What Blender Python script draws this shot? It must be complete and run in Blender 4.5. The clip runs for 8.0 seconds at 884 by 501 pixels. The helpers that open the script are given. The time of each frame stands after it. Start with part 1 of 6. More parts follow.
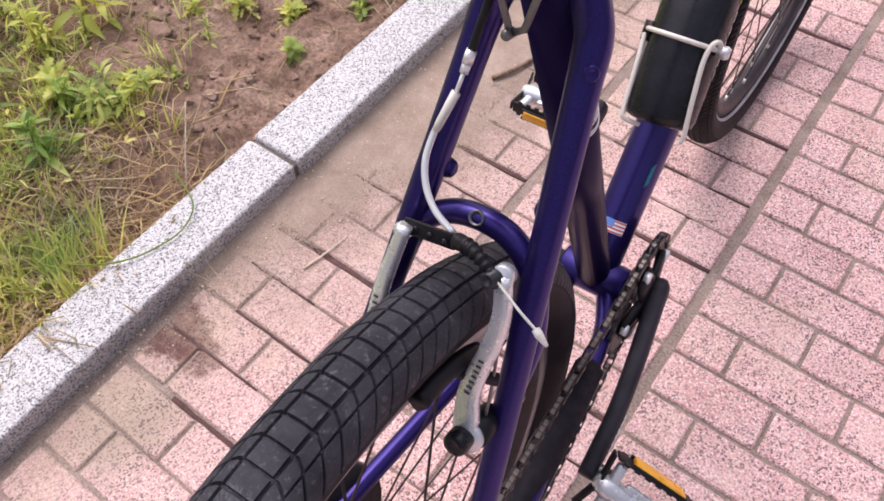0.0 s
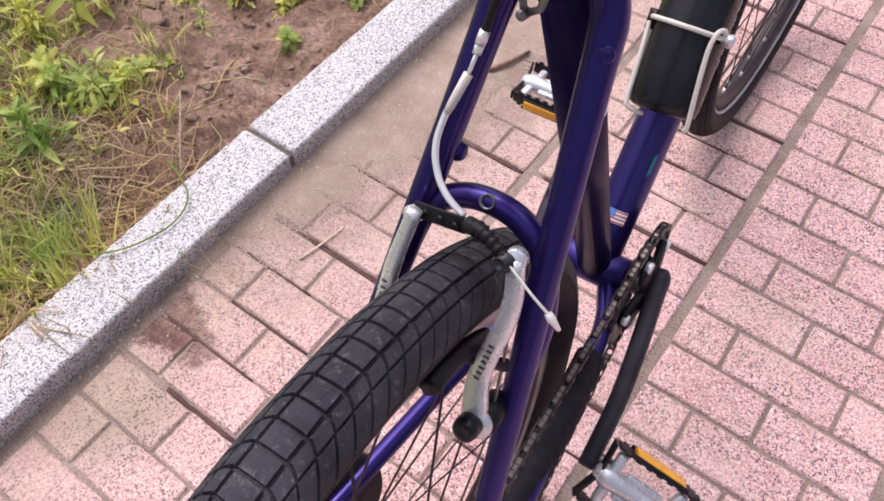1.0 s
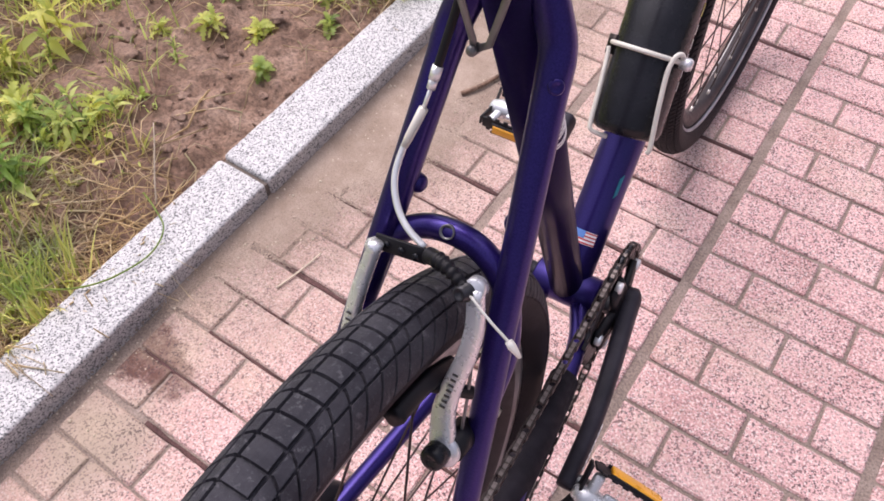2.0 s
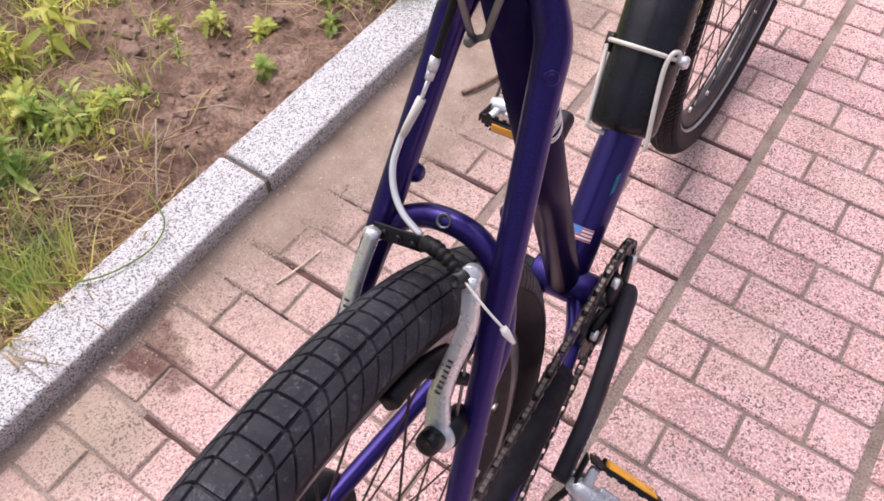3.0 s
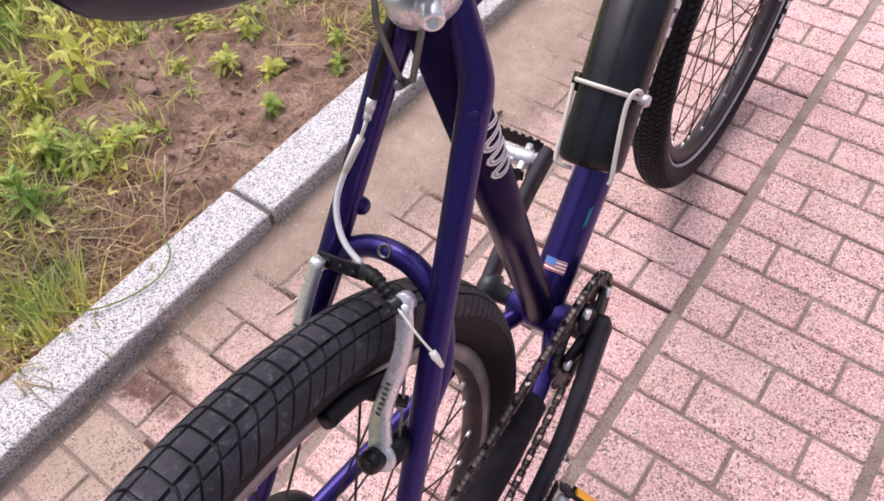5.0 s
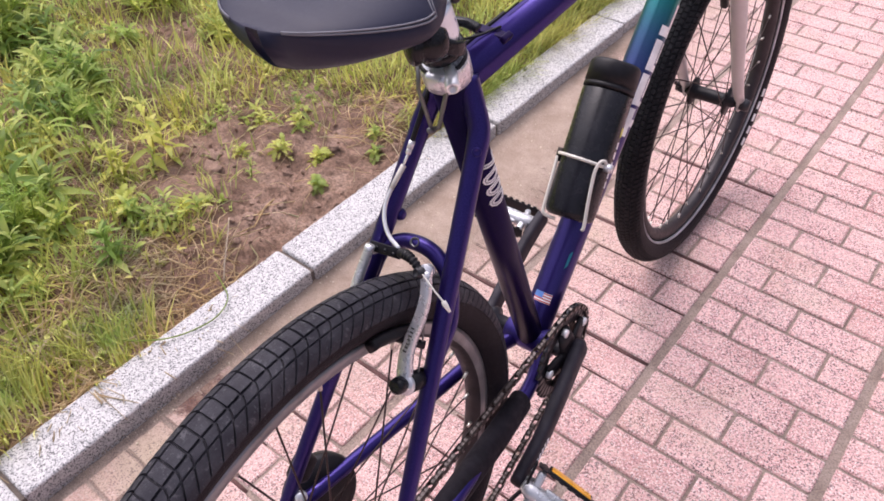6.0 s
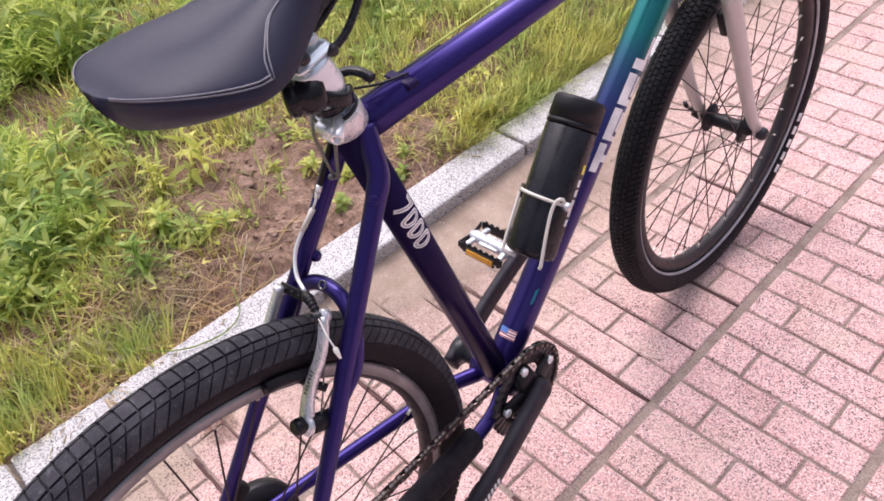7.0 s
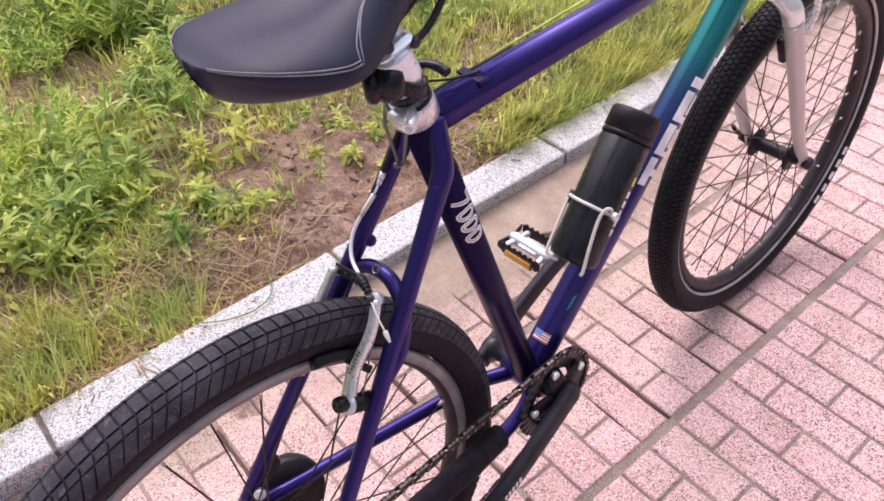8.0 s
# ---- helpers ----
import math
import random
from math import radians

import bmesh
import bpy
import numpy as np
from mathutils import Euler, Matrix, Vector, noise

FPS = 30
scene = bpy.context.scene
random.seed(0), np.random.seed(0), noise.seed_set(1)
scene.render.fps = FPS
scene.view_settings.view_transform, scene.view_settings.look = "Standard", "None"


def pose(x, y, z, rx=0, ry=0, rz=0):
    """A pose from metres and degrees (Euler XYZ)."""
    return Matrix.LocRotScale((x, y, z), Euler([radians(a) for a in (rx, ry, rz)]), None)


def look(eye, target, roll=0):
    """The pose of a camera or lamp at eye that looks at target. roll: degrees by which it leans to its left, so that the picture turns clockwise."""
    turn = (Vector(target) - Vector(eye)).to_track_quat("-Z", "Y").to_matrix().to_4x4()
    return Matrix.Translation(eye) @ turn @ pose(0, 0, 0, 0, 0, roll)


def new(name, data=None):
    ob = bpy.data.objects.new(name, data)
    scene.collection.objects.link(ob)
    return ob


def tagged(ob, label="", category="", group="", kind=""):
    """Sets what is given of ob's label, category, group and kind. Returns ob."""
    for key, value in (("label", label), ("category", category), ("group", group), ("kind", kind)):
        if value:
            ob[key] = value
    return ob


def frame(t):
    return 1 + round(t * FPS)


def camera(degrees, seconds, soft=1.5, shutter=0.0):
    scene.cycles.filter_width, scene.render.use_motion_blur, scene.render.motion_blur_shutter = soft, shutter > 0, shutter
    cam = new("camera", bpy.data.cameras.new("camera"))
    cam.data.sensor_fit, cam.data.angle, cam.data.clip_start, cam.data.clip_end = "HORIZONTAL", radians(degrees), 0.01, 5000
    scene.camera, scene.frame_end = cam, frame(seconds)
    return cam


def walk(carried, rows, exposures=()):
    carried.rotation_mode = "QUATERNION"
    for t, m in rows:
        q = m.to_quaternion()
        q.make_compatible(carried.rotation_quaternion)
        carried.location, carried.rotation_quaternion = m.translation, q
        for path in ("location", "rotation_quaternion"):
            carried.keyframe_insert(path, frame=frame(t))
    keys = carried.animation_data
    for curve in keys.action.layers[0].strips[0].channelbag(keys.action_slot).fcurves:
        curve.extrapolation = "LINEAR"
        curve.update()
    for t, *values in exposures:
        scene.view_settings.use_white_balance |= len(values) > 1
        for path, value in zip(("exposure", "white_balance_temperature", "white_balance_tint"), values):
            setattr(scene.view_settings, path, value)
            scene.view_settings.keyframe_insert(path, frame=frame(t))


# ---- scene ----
cam = camera(60.21, 8.0, soft=1.7)
PATH = [
    (0, (0.0525, -0.7245, 1.0054), (-0.3644, -0.2097, 0.0047), -3.00),
    (0.5, (0.0446, -0.7327, 0.9988), (-0.3754, -0.2302, -0.0067), -2.96),
    (0.8, (0.0440, -0.7370, 1.0000), (-0.3322, -0.2565, 0.0373), -0.80),
    (1, (0.0443, -0.7342, 0.9982), (-0.3552, -0.2141, -0.0068), -1.49),
    (1.2, (0.0430, -0.7270, 1.0040), (-0.3258, -0.2243, 0.0493), -1.20),
    (1.5, (0.0466, -0.7217, 1.0059), (-0.3471, -0.1760, 0.0124), -1.91),
    (3, (0.0633, -0.7327, 1.0080), (-0.3353, -0.1756, 0.0227), -1.12),
    (3.5, (0.0608, -0.7326, 1.0058), (-0.3383, -0.1788, 0.0189), -1.08),
    (4, (0.0584, -0.7394, 1.0032), (-0.3398, -0.1842, 0.0167), -1.06),
    (4.3, (0.0640, -0.7390, 1.0050), (-0.3036, -0.2146, 0.0617), -0.60),
    (4.5, (0.0780, -0.7390, 1.0044), (-0.3339, -0.1905, 0.0197), -1.66),
    (4.7, (0.0900, -0.7370, 1.0070), (-0.3232, -0.2229, 0.0773), -1.60),
    (4.8, (0.1010, -0.7270, 1.0090), (-0.3236, -0.2129, 0.0845), -1.90),
    (5, (0.1201, -0.7151, 1.0274), (-0.3416, -0.1500, 0.0747), -3.84),
    (5.2, (0.1437, -0.7388, 1.0609), (-0.3448, -0.1441, 0.1402), -4.30),
    (6.3, (0.3081, -0.9119, 1.1558), (-0.2850, -0.2697, 0.3337), -2.06),
    (6.5, (0.3297, -0.8786, 1.1626), (-0.2816, -0.2508, 0.3427), -2.26),
    (6.6, (0.3400, -0.8360, 1.1580), (-0.2311, -0.2341, 0.3765), -2.60),
    (6.7, (0.3590, -0.8070, 1.1580), (-0.2218, -0.2136, 0.3765), -3.20),
    (6.8, (0.3710, -0.7870, 1.1620), (-0.2292, -0.2107, 0.3828), -4.10),
    (7, (0.3813, -0.7485, 1.1574), (-0.2951, -0.1931, 0.3364), -7.45),
    (7.1, (0.3960, -0.7450, 1.1460), (-0.2663, -0.2360, 0.3702), -8.10),
    (7.2, (0.4020, -0.7420, 1.1480), (-0.2677, -0.2455, 0.3705), -7.80),
    (7.3, (0.4010, -0.7380, 1.1620), (-0.2739, -0.2455, 0.3862), -7.40),
    (7.5, (0.3970, -0.7346, 1.1908), (-0.3185, -0.1872, 0.3981), -6.19),
    (7.7, (0.3970, -0.7590, 1.1840), (-0.2955, -0.2318, 0.4476), -5.30),
    (7.8, (0.3840, -0.7730, 1.1750), (-0.2949, -0.2492, 0.4243), -4.30),
    (8, (0.3690, -0.7855, 1.1660), (-0.3249, -0.2488, 0.3472), -3.16),
]
EXPOSURES = [(0, 0.68, 6290, 21), (4.5, 0.68, 6300, 21), (6.5, 0.70, 6270, 23), (7.5, 0.83, 6280, 21), (8, 0.80, 6270, 22)]
walk(cam, [(t, look(eye, target, roll)) for t, eye, target, roll in PATH], EXPOSURES)

# ---- light: a bright hazy sky with a soft high sun ----
world = bpy.data.worlds.new("sky")
scene.world = world
world.use_nodes = True
wn, wl = world.node_tree.nodes, world.node_tree.links
SUN_UP, SUN_ROUND = 60.0, 295.0
sky = wn.new("ShaderNodeTexSky")
sky.sky_type = "NISHITA"
sky.sun_disc = False
sky.sun_elevation, sky.sun_rotation = radians(SUN_UP), radians(SUN_ROUND)
sky.air_density, sky.dust_density, sky.ozone_density = 1.0, 6.0, 0.6
pale = wn.new("ShaderNodeHueSaturation")
pale.inputs["Saturation"].default_value = 0.5
wl.new(sky.outputs[0], pale.inputs["Color"])
# cloud cover: brightest overhead, a third as bright at the horizon
way = wn.new("ShaderNodeTexCoord")
split = wn.new("ShaderNodeSeparateXYZ")
rise = wn.new("ShaderNodeMapRange")
rise.inputs["To Min"].default_value, rise.inputs["To Max"].default_value = 0.30, 1.15
shade = wn.new("ShaderNodeVectorMath")
shade.operation = "SCALE"
wl.new(way.outputs["Generated"], split.inputs[0])
wl.new(split.outputs["Z"], rise.inputs["Value"])
wl.new(pale.outputs[0], shade.inputs[0])
wl.new(rise.outputs[0], shade.inputs["Scale"])
wl.new(shade.outputs[0], wn["Background"].inputs["Color"])
wn["Background"].inputs["Strength"].default_value = 0.15  # hazy sky
sun = new("sun", bpy.data.lights.new("sun", "SUN"))
sun.data.energy, sun.data.angle, sun.data.color = 0.65, radians(95), (1.0, 0.96, 0.9)
a, e = radians(SUN_ROUND), radians(SUN_UP)
sun.matrix_world = look((0, 0, 5), (-math.sin(a) * math.cos(e), -math.cos(a) * math.cos(e), 5 - math.sin(e)))


# ---- materials ----
class Nodes:
    """A short way to wire a Principled material."""

    def __init__(self, name):
        self.m = bpy.data.materials.new(name)
        self.m.use_nodes = True
        self.n, self.l = self.m.node_tree.nodes, self.m.node_tree.links
        self.p = self.n["Principled BSDF"]

    def add(self, kind, **values):
        node = self.n.new(kind)
        for key, value in values.items():
            if key in node.inputs:
                node.inputs[key].default_value = value
        return node

    def coord(self, which="Object"):
        return self.n.new("ShaderNodeTexCoord").outputs[which]

    def noise(self, scale, detail=4, rough=0.6, vec=None):
        node = self.add("ShaderNodeTexNoise", Scale=scale, Detail=detail, Roughness=rough)
        self.l.new(vec or self.coord(), node.inputs["Vector"])
        return node.outputs["Fac"]

    def cells(self, scale, vec=None, out="Color"):
        node = self.add("ShaderNodeTexVoronoi", Scale=scale)
        self.l.new(vec or self.coord(), node.inputs["Vector"])
        return node.outputs[out]

    def ramp(self, fac, stops):
        node = self.n.new("ShaderNodeValToRGB")
        el = node.color_ramp.elements
        while len(el) < len(stops):
            el.new(0.5)
        for item, (at, col) in zip(el, stops):
            item.position = at
            item.color = (*col, 1) if len(col) == 3 else col
        self.l.new(fac, node.inputs[0])
        return node.outputs[0]

    def mix(self, fac, one, two, mode="MIX"):
        node = self.n.new("ShaderNodeMix")
        node.data_type, node.blend_type = "RGBA", mode
        for sock, value in ((node.inputs[0], fac), (node.inputs[6], one), (node.inputs[7], two)):
            if hasattr(value, "is_linked"):
                self.l.new(value, sock)
            elif isinstance(value, (int, float)):
                sock.default_value = value
            else:
                sock.default_value = (*value, 1)
        return node.outputs[2]

    def maths(self, op, one, two=0.0):
        node = self.n.new("ShaderNodeMath")
        node.operation = op
        for sock, value in zip(node.inputs, (one, two)):
            if hasattr(value, "is_linked"):
                self.l.new(value, sock)
            else:
                sock.default_value = value
        return node.outputs[0]

    def bump(self, height, strength=0.3, distance=0.001):
        node = self.add("ShaderNodeBump", Strength=strength, Distance=distance)
        self.l.new(height, node.inputs["Height"])
        self.l.new(node.outputs[0], self.p.inputs["Normal"])

    def set(self, **values):
        for key, value in values.items():
            sock = self.p.inputs[key.replace("_", " ")]
            if hasattr(value, "is_linked"):
                self.l.new(value, sock)
            elif isinstance(value, tuple):
                sock.default_value = (*value, 1)
            else:
                sock.default_value = value
        return self

    def rand(self):
        return self.n.new("ShaderNodeObjectInfo").outputs["Random"]


BLACK, WHITE = (0, 0, 0), (1, 1, 1)


def worn(name, col, rough, metal=0.0, grain=400, vary=0.25, bump=0.15, coat=0.0, shine=0.5):
    """A plain surface with dust, small colour changes and fine grain."""
    k = Nodes(name)
    dark = tuple(c * (1 - vary) for c in col)
    light = tuple(min(1, c * (1 + vary) + 0.004) for c in col)
    k.set(Base_Color=k.ramp(k.noise(35, 5), [(0.3, dark), (0.7, light)]), Metallic=metal, Coat_Weight=coat, Specular_IOR_Level=shine)
    k.set(Roughness=k.ramp(k.noise(90, 4), [(0.3, (rough * 0.8,) * 3), (0.75, (min(1, rough * 1.25),) * 3)]))
    k.bump(k.noise(grain, 3), bump, 0.0004)
    return k.m


def violet_flakes(k):
    flake = k.noise(900, 2)
    return flake, k.mix(flake, (0.014, 0.007, 0.078), (0.044, 0.028, 0.195))


def paint_material():
    """Violet metallic lacquer that fades through blue to teal at the top of the down tube."""
    k = Nodes("violet_lacquer")
    sep = k.n.new("ShaderNodeSeparateXYZ")
    k.l.new(k.coord(), sep.inputs[0])
    along = k.maths("ADD", k.maths("MULTIPLY", sep.outputs["Y"], 0.72), k.maths("MULTIPLY", sep.outputs["Z"], 0.69))
    flake, base = violet_flakes(k)
    tone = k.ramp(along, [(0.0, (0, 0, 0)), (0.80, (0, 0, 0)), (0.95, (0.55,) * 3), (1.0, (1, 1, 1))])
    blue = k.mix(flake, (0.02, 0.045, 0.15), (0.04, 0.09, 0.25))
    teal = k.mix(flake, (0.0, 0.12, 0.13), (0.01, 0.24, 0.23))
    fade = k.mix(tone, base, k.mix(k.ramp(along, [(0.88, BLACK), (1.0, WHITE)]), blue, teal))
    k.set(Base_Color=fade, Metallic=0.6, Roughness=k.ramp(k.noise(60, 4), [(0.3, (0.29,) * 3), (0.8, (0.36,) * 3)]),
          Coat_Weight=0.2, Coat_Roughness=0.07)
    return k.m


def plain_violet():
    k = Nodes("violet_tube_lacquer")
    flake, base = violet_flakes(k)
    dust = k.ramp(k.noise(140, 6, 0.75), [(0.62, BLACK), (0.9, (0.05,) * 3)])
    k.set(Base_Color=k.mix(dust, base, (0.25, 0.22, 0.24)), Metallic=0.7,
          Roughness=k.ramp(k.noise(60, 4), [(0.3, (0.29,) * 3), (0.8, (0.36,) * 3)]), Specular_IOR_Level=0.3, Coat_Weight=0.2, Coat_Roughness=0.07)
    return k.m


def dark_lacquer():
    """Black-violet lacquer, a little glossy, with a faint film of dust."""
    k = Nodes("dark_violet_lacquer")
    col = k.mix(k.noise(500, 2), (0.011, 0.006, 0.034), (0.019, 0.011, 0.060))
    k.set(Base_Color=k.mix(k.ramp(k.noise(20, 6, 0.7), [(0.6, BLACK), (0.9, (0.05,) * 3)]), col, (0.25, 0.22, 0.22)), Roughness=0.28, Specular_IOR_Level=0.06)
    return k.m


def rubber_material(name, col, dust):
    k = Nodes(name)
    base = k.mix(k.noise(60, 5), tuple(c * 0.75 for c in col), tuple(c * 1.25 for c in col))
    spots = k.ramp(k.noise(420, 3, 0.7), [(0.62, BLACK), (0.72, WHITE)])
    film = k.ramp(k.noise(26, 6, 0.75), [(0.38, (0.0,) * 3), (0.7, (dust,) * 3)])
    col2 = k.mix(film, base, (0.17, 0.165, 0.185))
    scuff = k.ramp(k.noise(150, 5, 0.75), [(0.56, BLACK), (0.66, WHITE)])
    col2 = k.mix(k.maths("MULTIPLY", scuff, dust * 1.6), col2, (0.20, 0.195, 0.21))
    k.set(Base_Color=k.mix(k.maths("MULTIPLY", spots, 0.22), col2, (0.28, 0.27, 0.29)), Roughness=0.58, Specular_IOR_Level=0.16)
    k.bump(k.noise(300, 6, 0.75), 0.7, 0.0010)
    return k.m


def vinyl_material():
    """Blue-black saddle vinyl with a fine pebble grain."""
    k = Nodes("blue_black_vinyl")
    k.set(Base_Color=k.mix(k.noise(120, 5), (0.013, 0.014, 0.034), (0.019, 0.020, 0.044)), Roughness=k.ramp(k.noise(300, 3), [(0.3, (0.45,) * 3), (0.7, (0.52,) * 3)]), Specular_IOR_Level=0.24)
    k.bump(k.noise(900, 3), 0.3, 0.0003)
    return k.m


def past_drift(k, pos):
    """How far a place lies beyond the edge of the sand that has drifted from the kerb."""
    split = k.n.new("ShaderNodeSeparateXYZ")
    k.l.new(pos, split.inputs[0])
    along = k.maths("MULTIPLY", k.maths("ADD", split.outputs["Y"], 0.7), 0.5)
    drift = k.ramp(along, [(0.0, (0.00,) * 3), (0.07, (0.00,) * 3), (0.11, (0.20,) * 3), (0.15, (0.50,) * 3), (0.205, (0.62,) * 3), (0.26, (0.74,) * 3), (0.325, (0.90,) * 3), (0.40, (1.02,) * 3), (0.50, (1.10,) * 3), (0.625, (0.96,) * 3), (0.775, (0.52,) * 3), (1.0, (0.28,) * 3)])
    past = k.maths("SUBTRACT", k.maths("SUBTRACT", split.outputs["X"], -0.698), k.maths("MULTIPLY", drift, 0.25))
    past = k.maths("ADD", past, k.maths("MULTIPLY", k.maths("SUBTRACT", k.noise(7, 6, 0.7, pos), 0.5), 0.30))
    return past


def sand_material():
    """Tan sand that thins out grain by grain at the edge of the drift."""
    k = Nodes("tan_sand")
    pos = k.n.new("ShaderNodeNewGeometry").outputs["Position"]
    col = k.ramp(k.noise(9, 6, 0.7, pos), [(0.3, (0.30, 0.220, 0.168)), (0.52, (0.41, 0.313, 0.25)), (0.75, (0.52, 0.41, 0.335))])
    bits = k.ramp(k.noise(520, 4, 0.7, pos), [(0.3, (0.72,) * 3), (0.6, (1.1,) * 3)])
    k.set(Base_Color=k.mix(1.0, col, bits, "MULTIPLY"), Roughness=0.95)
    k.bump(k.noise(260, 6, 0.75, pos), 0.8, 0.004)
    loose = k.maths("ADD", past_drift(k, pos), k.maths("MULTIPLY", k.maths("SUBTRACT", k.noise(460, 3, 0.6, pos), 0.5), 0.55))
    k.set(Alpha=k.ramp(k.maths("ADD", loose, 0.5), [(0.475, WHITE), (0.51, BLACK)]))
    return k.m


def brick_material():
    """Pink pressed concrete with dark and pale grains."""
    k = Nodes("pink_paver")
    pos = k.n.new("ShaderNodeNewGeometry").outputs["Position"]
    base = k.mix(k.rand(), (0.54, 0.280, 0.268), (0.71, 0.415, 0.400))
    base = k.mix(k.ramp(k.noise(9, 4, 0.6, pos), [(0.3, BLACK), (0.75, WHITE)]), base, (0.74, 0.49, 0.464))
    dark = k.ramp(k.noise(330, 3, 0.6, pos), [(0.375, WHITE), (0.425, BLACK)])
    speck = k.ramp(k.cells(430, k.wobble(pos, 380, 0.0026)), [(0.29, WHITE), (0.315, BLACK)])
    dark = k.maths("MAXIMUM", k.maths("MULTIPLY", dark, 0.75), speck)
    mid = k.ramp(k.noise(220, 3, 0.6, pos), [(0.38, WHITE), (0.47, BLACK)])
    many = k.ramp(k.noise(16, 5, 0.7, k.offset(pos)), [(0.32, (0.35,) * 3), (0.62, WHITE)])
    dark = k.maths("MULTIPLY", dark, many)
    pale = k.ramp(k.noise(280, 2, 0.5, k.offset(pos)), [(0.55, BLACK), (0.60, WHITE)])
    col = k.mix(k.maths("MULTIPLY", mid, 0.50), base, (0.34, 0.155, 0.15))
    col = k.mix(k.maths("MULTIPLY", pale, 0.75), col, (0.84, 0.73, 0.69))
    # dust blown from the kerb bed, thinning out across the paving in uneven tongues
    past = past_drift(k, pos)
    dust = k.ramp(k.maths("ADD", past, 0.2), [(0.10, (0.95,) * 3), (0.22, (0.78,) * 3), (0.28, (0.74,) * 3), (0.36, (0.55,) * 3), (0.46, (0.26,) * 3), (0.68, BLACK)])
    grain = k.ramp(k.noise(120, 4, 0.7, pos), [(0.35, (0.72,) * 3), (0.6, WHITE)])
    col = k.mix(k.maths("MULTIPLY", dust, grain), col, k.mix(k.ramp(k.noise(24, 6, 0.75, pos), [(0.35, BLACK), (0.65, WHITE)]), (0.32, 0.235, 0.182), (0.47, 0.365, 0.298)))
    # a patch of spilt sand and a damp brown stain by the kerb

    def patch(centre, stops):
        near = k.n.new("ShaderNodeVectorMath")
        near.operation = "DISTANCE"
        near.inputs[1].default_value = centre
        k.l.new(pos, near.inputs[0])
        edge = k.maths("ADD", near.outputs["Value"], k.maths("MULTIPLY", k.noise(30, 5, 0.7, pos), 0.10))
        return k.maths("MULTIPLY", k.ramp(edge, stops), k.ramp(k.noise(90, 4, 0.7, pos), [(0.3, (0.6,) * 3), (0.6, WHITE)]))

    for centre in ((-0.553, -0.674, 0), (-0.578, -0.705, 0)):
        col = k.mix(patch(centre, [(0.085, (0.85,) * 3), (0.15, BLACK)]), col, (0.36, 0.28, 0.215))
    for centre, wide in (((-0.622, -0.552, 0), 0.088), ((-0.590, -0.550, 0), 0.086), ((-0.555, -0.556, 0), 0.076), ((-0.625, -0.580, 0), 0.074)):
        col = k.mix(patch(centre, [(wide, (0.92,) * 3), (wide + 0.016, BLACK)]), col, (0.12, 0.055, 0.042))
    dirt = k.ramp(k.noise(13, 6, 0.7, pos), [(0.52, BLACK), (0.80, (0.5,) * 3)])
    col = k.mix(dirt, col, (0.42, 0.31, 0.25))
    ochre = k.ramp(k.noise(6.5, 6, 0.75, k.offset(pos)), [(0.50, BLACK), (0.72, (0.50,) * 3)])
    col = k.mix(ochre, col, (0.56, 0.43, 0.32))
    seen = k.maths("SUBTRACT", 0.86, k.maths("MULTIPLY", dust, 0.32))
    col = k.mix(k.maths("MULTIPLY", dark, seen), col, (0.045, 0.028, 0.036))
    k.set(Base_Color=col, Roughness=0.9)
    k.bump(k.noise(330, 4, 0.7, pos), 0.6, 0.0016)
    return k.m


def shifted(self, vec):
    node = self.n.new("ShaderNodeMapping")
    node.inputs["Location"].default_value = (3.7, 1.9, 8.1)
    self.l.new(vec, node.inputs["Vector"])
    return node.outputs[0]


Nodes.offset = shifted


def wobbled(self, vec, scale, amount):
    """A place pushed about by noise, for grains with uneven edges."""
    node = self.add("ShaderNodeTexNoise", Scale=scale, Detail=2)
    self.l.new(vec, node.inputs["Vector"])
    push = self.n.new("ShaderNodeVectorMath")
    push.operation = "MULTIPLY_ADD"
    push.inputs[1].default_value = (amount,) * 3
    self.l.new(node.outputs["Color"], push.inputs[0])
    self.l.new(vec, push.inputs[2])
    return push.outputs[0]


Nodes.wobble = wobbled


def granite_material():
    k = Nodes("speckled_granite")
    pos = k.n.new("ShaderNodeNewGeometry").outputs["Position"]
    base = k.mix(k.noise(6, 4, 0.6, pos), (0.55, 0.535, 0.53), (0.67, 0.655, 0.65))
    grains = k.cells(520, k.wobble(pos, 420, 0.0022))
    dark = k.ramp(grains, [(0.285, WHITE), (0.31, BLACK)])
    clump = k.ramp(k.noise(190, 4, 0.75, pos), [(0.36, WHITE), (0.44, BLACK)])
    grey = k.maths("MAXIMUM", k.ramp(k.noise(310, 4, 0.7, k.offset(pos)), [(0.40, WHITE), (0.50, BLACK)]), k.ramp(k.cells(300, k.wobble(k.offset(pos), 260, 0.004)), [(0.30, WHITE), (0.36, BLACK)]))
    col = k.mix(k.maths("MULTIPLY", grey, 0.55), base, (0.30, 0.30, 0.315))
    col = k.mix(k.maths("MULTIPLY", clump, 0.6), col, (0.16, 0.16, 0.17))
    col = k.mix(k.maths("MULTIPLY", dark, 0.85), col, (0.05, 0.05, 0.055))
    dirt = k.ramp(k.noise(8, 6, 0.7, pos), [(0.55, BLACK), (0.85, (0.35,) * 3)])
    k.set(Base_Color=k.mix(dirt, col, (0.42, 0.36, 0.3)), Roughness=0.8)
    k.bump(k.noise(240, 4, 0.7, pos), 0.5, 0.0015)
    return k.m


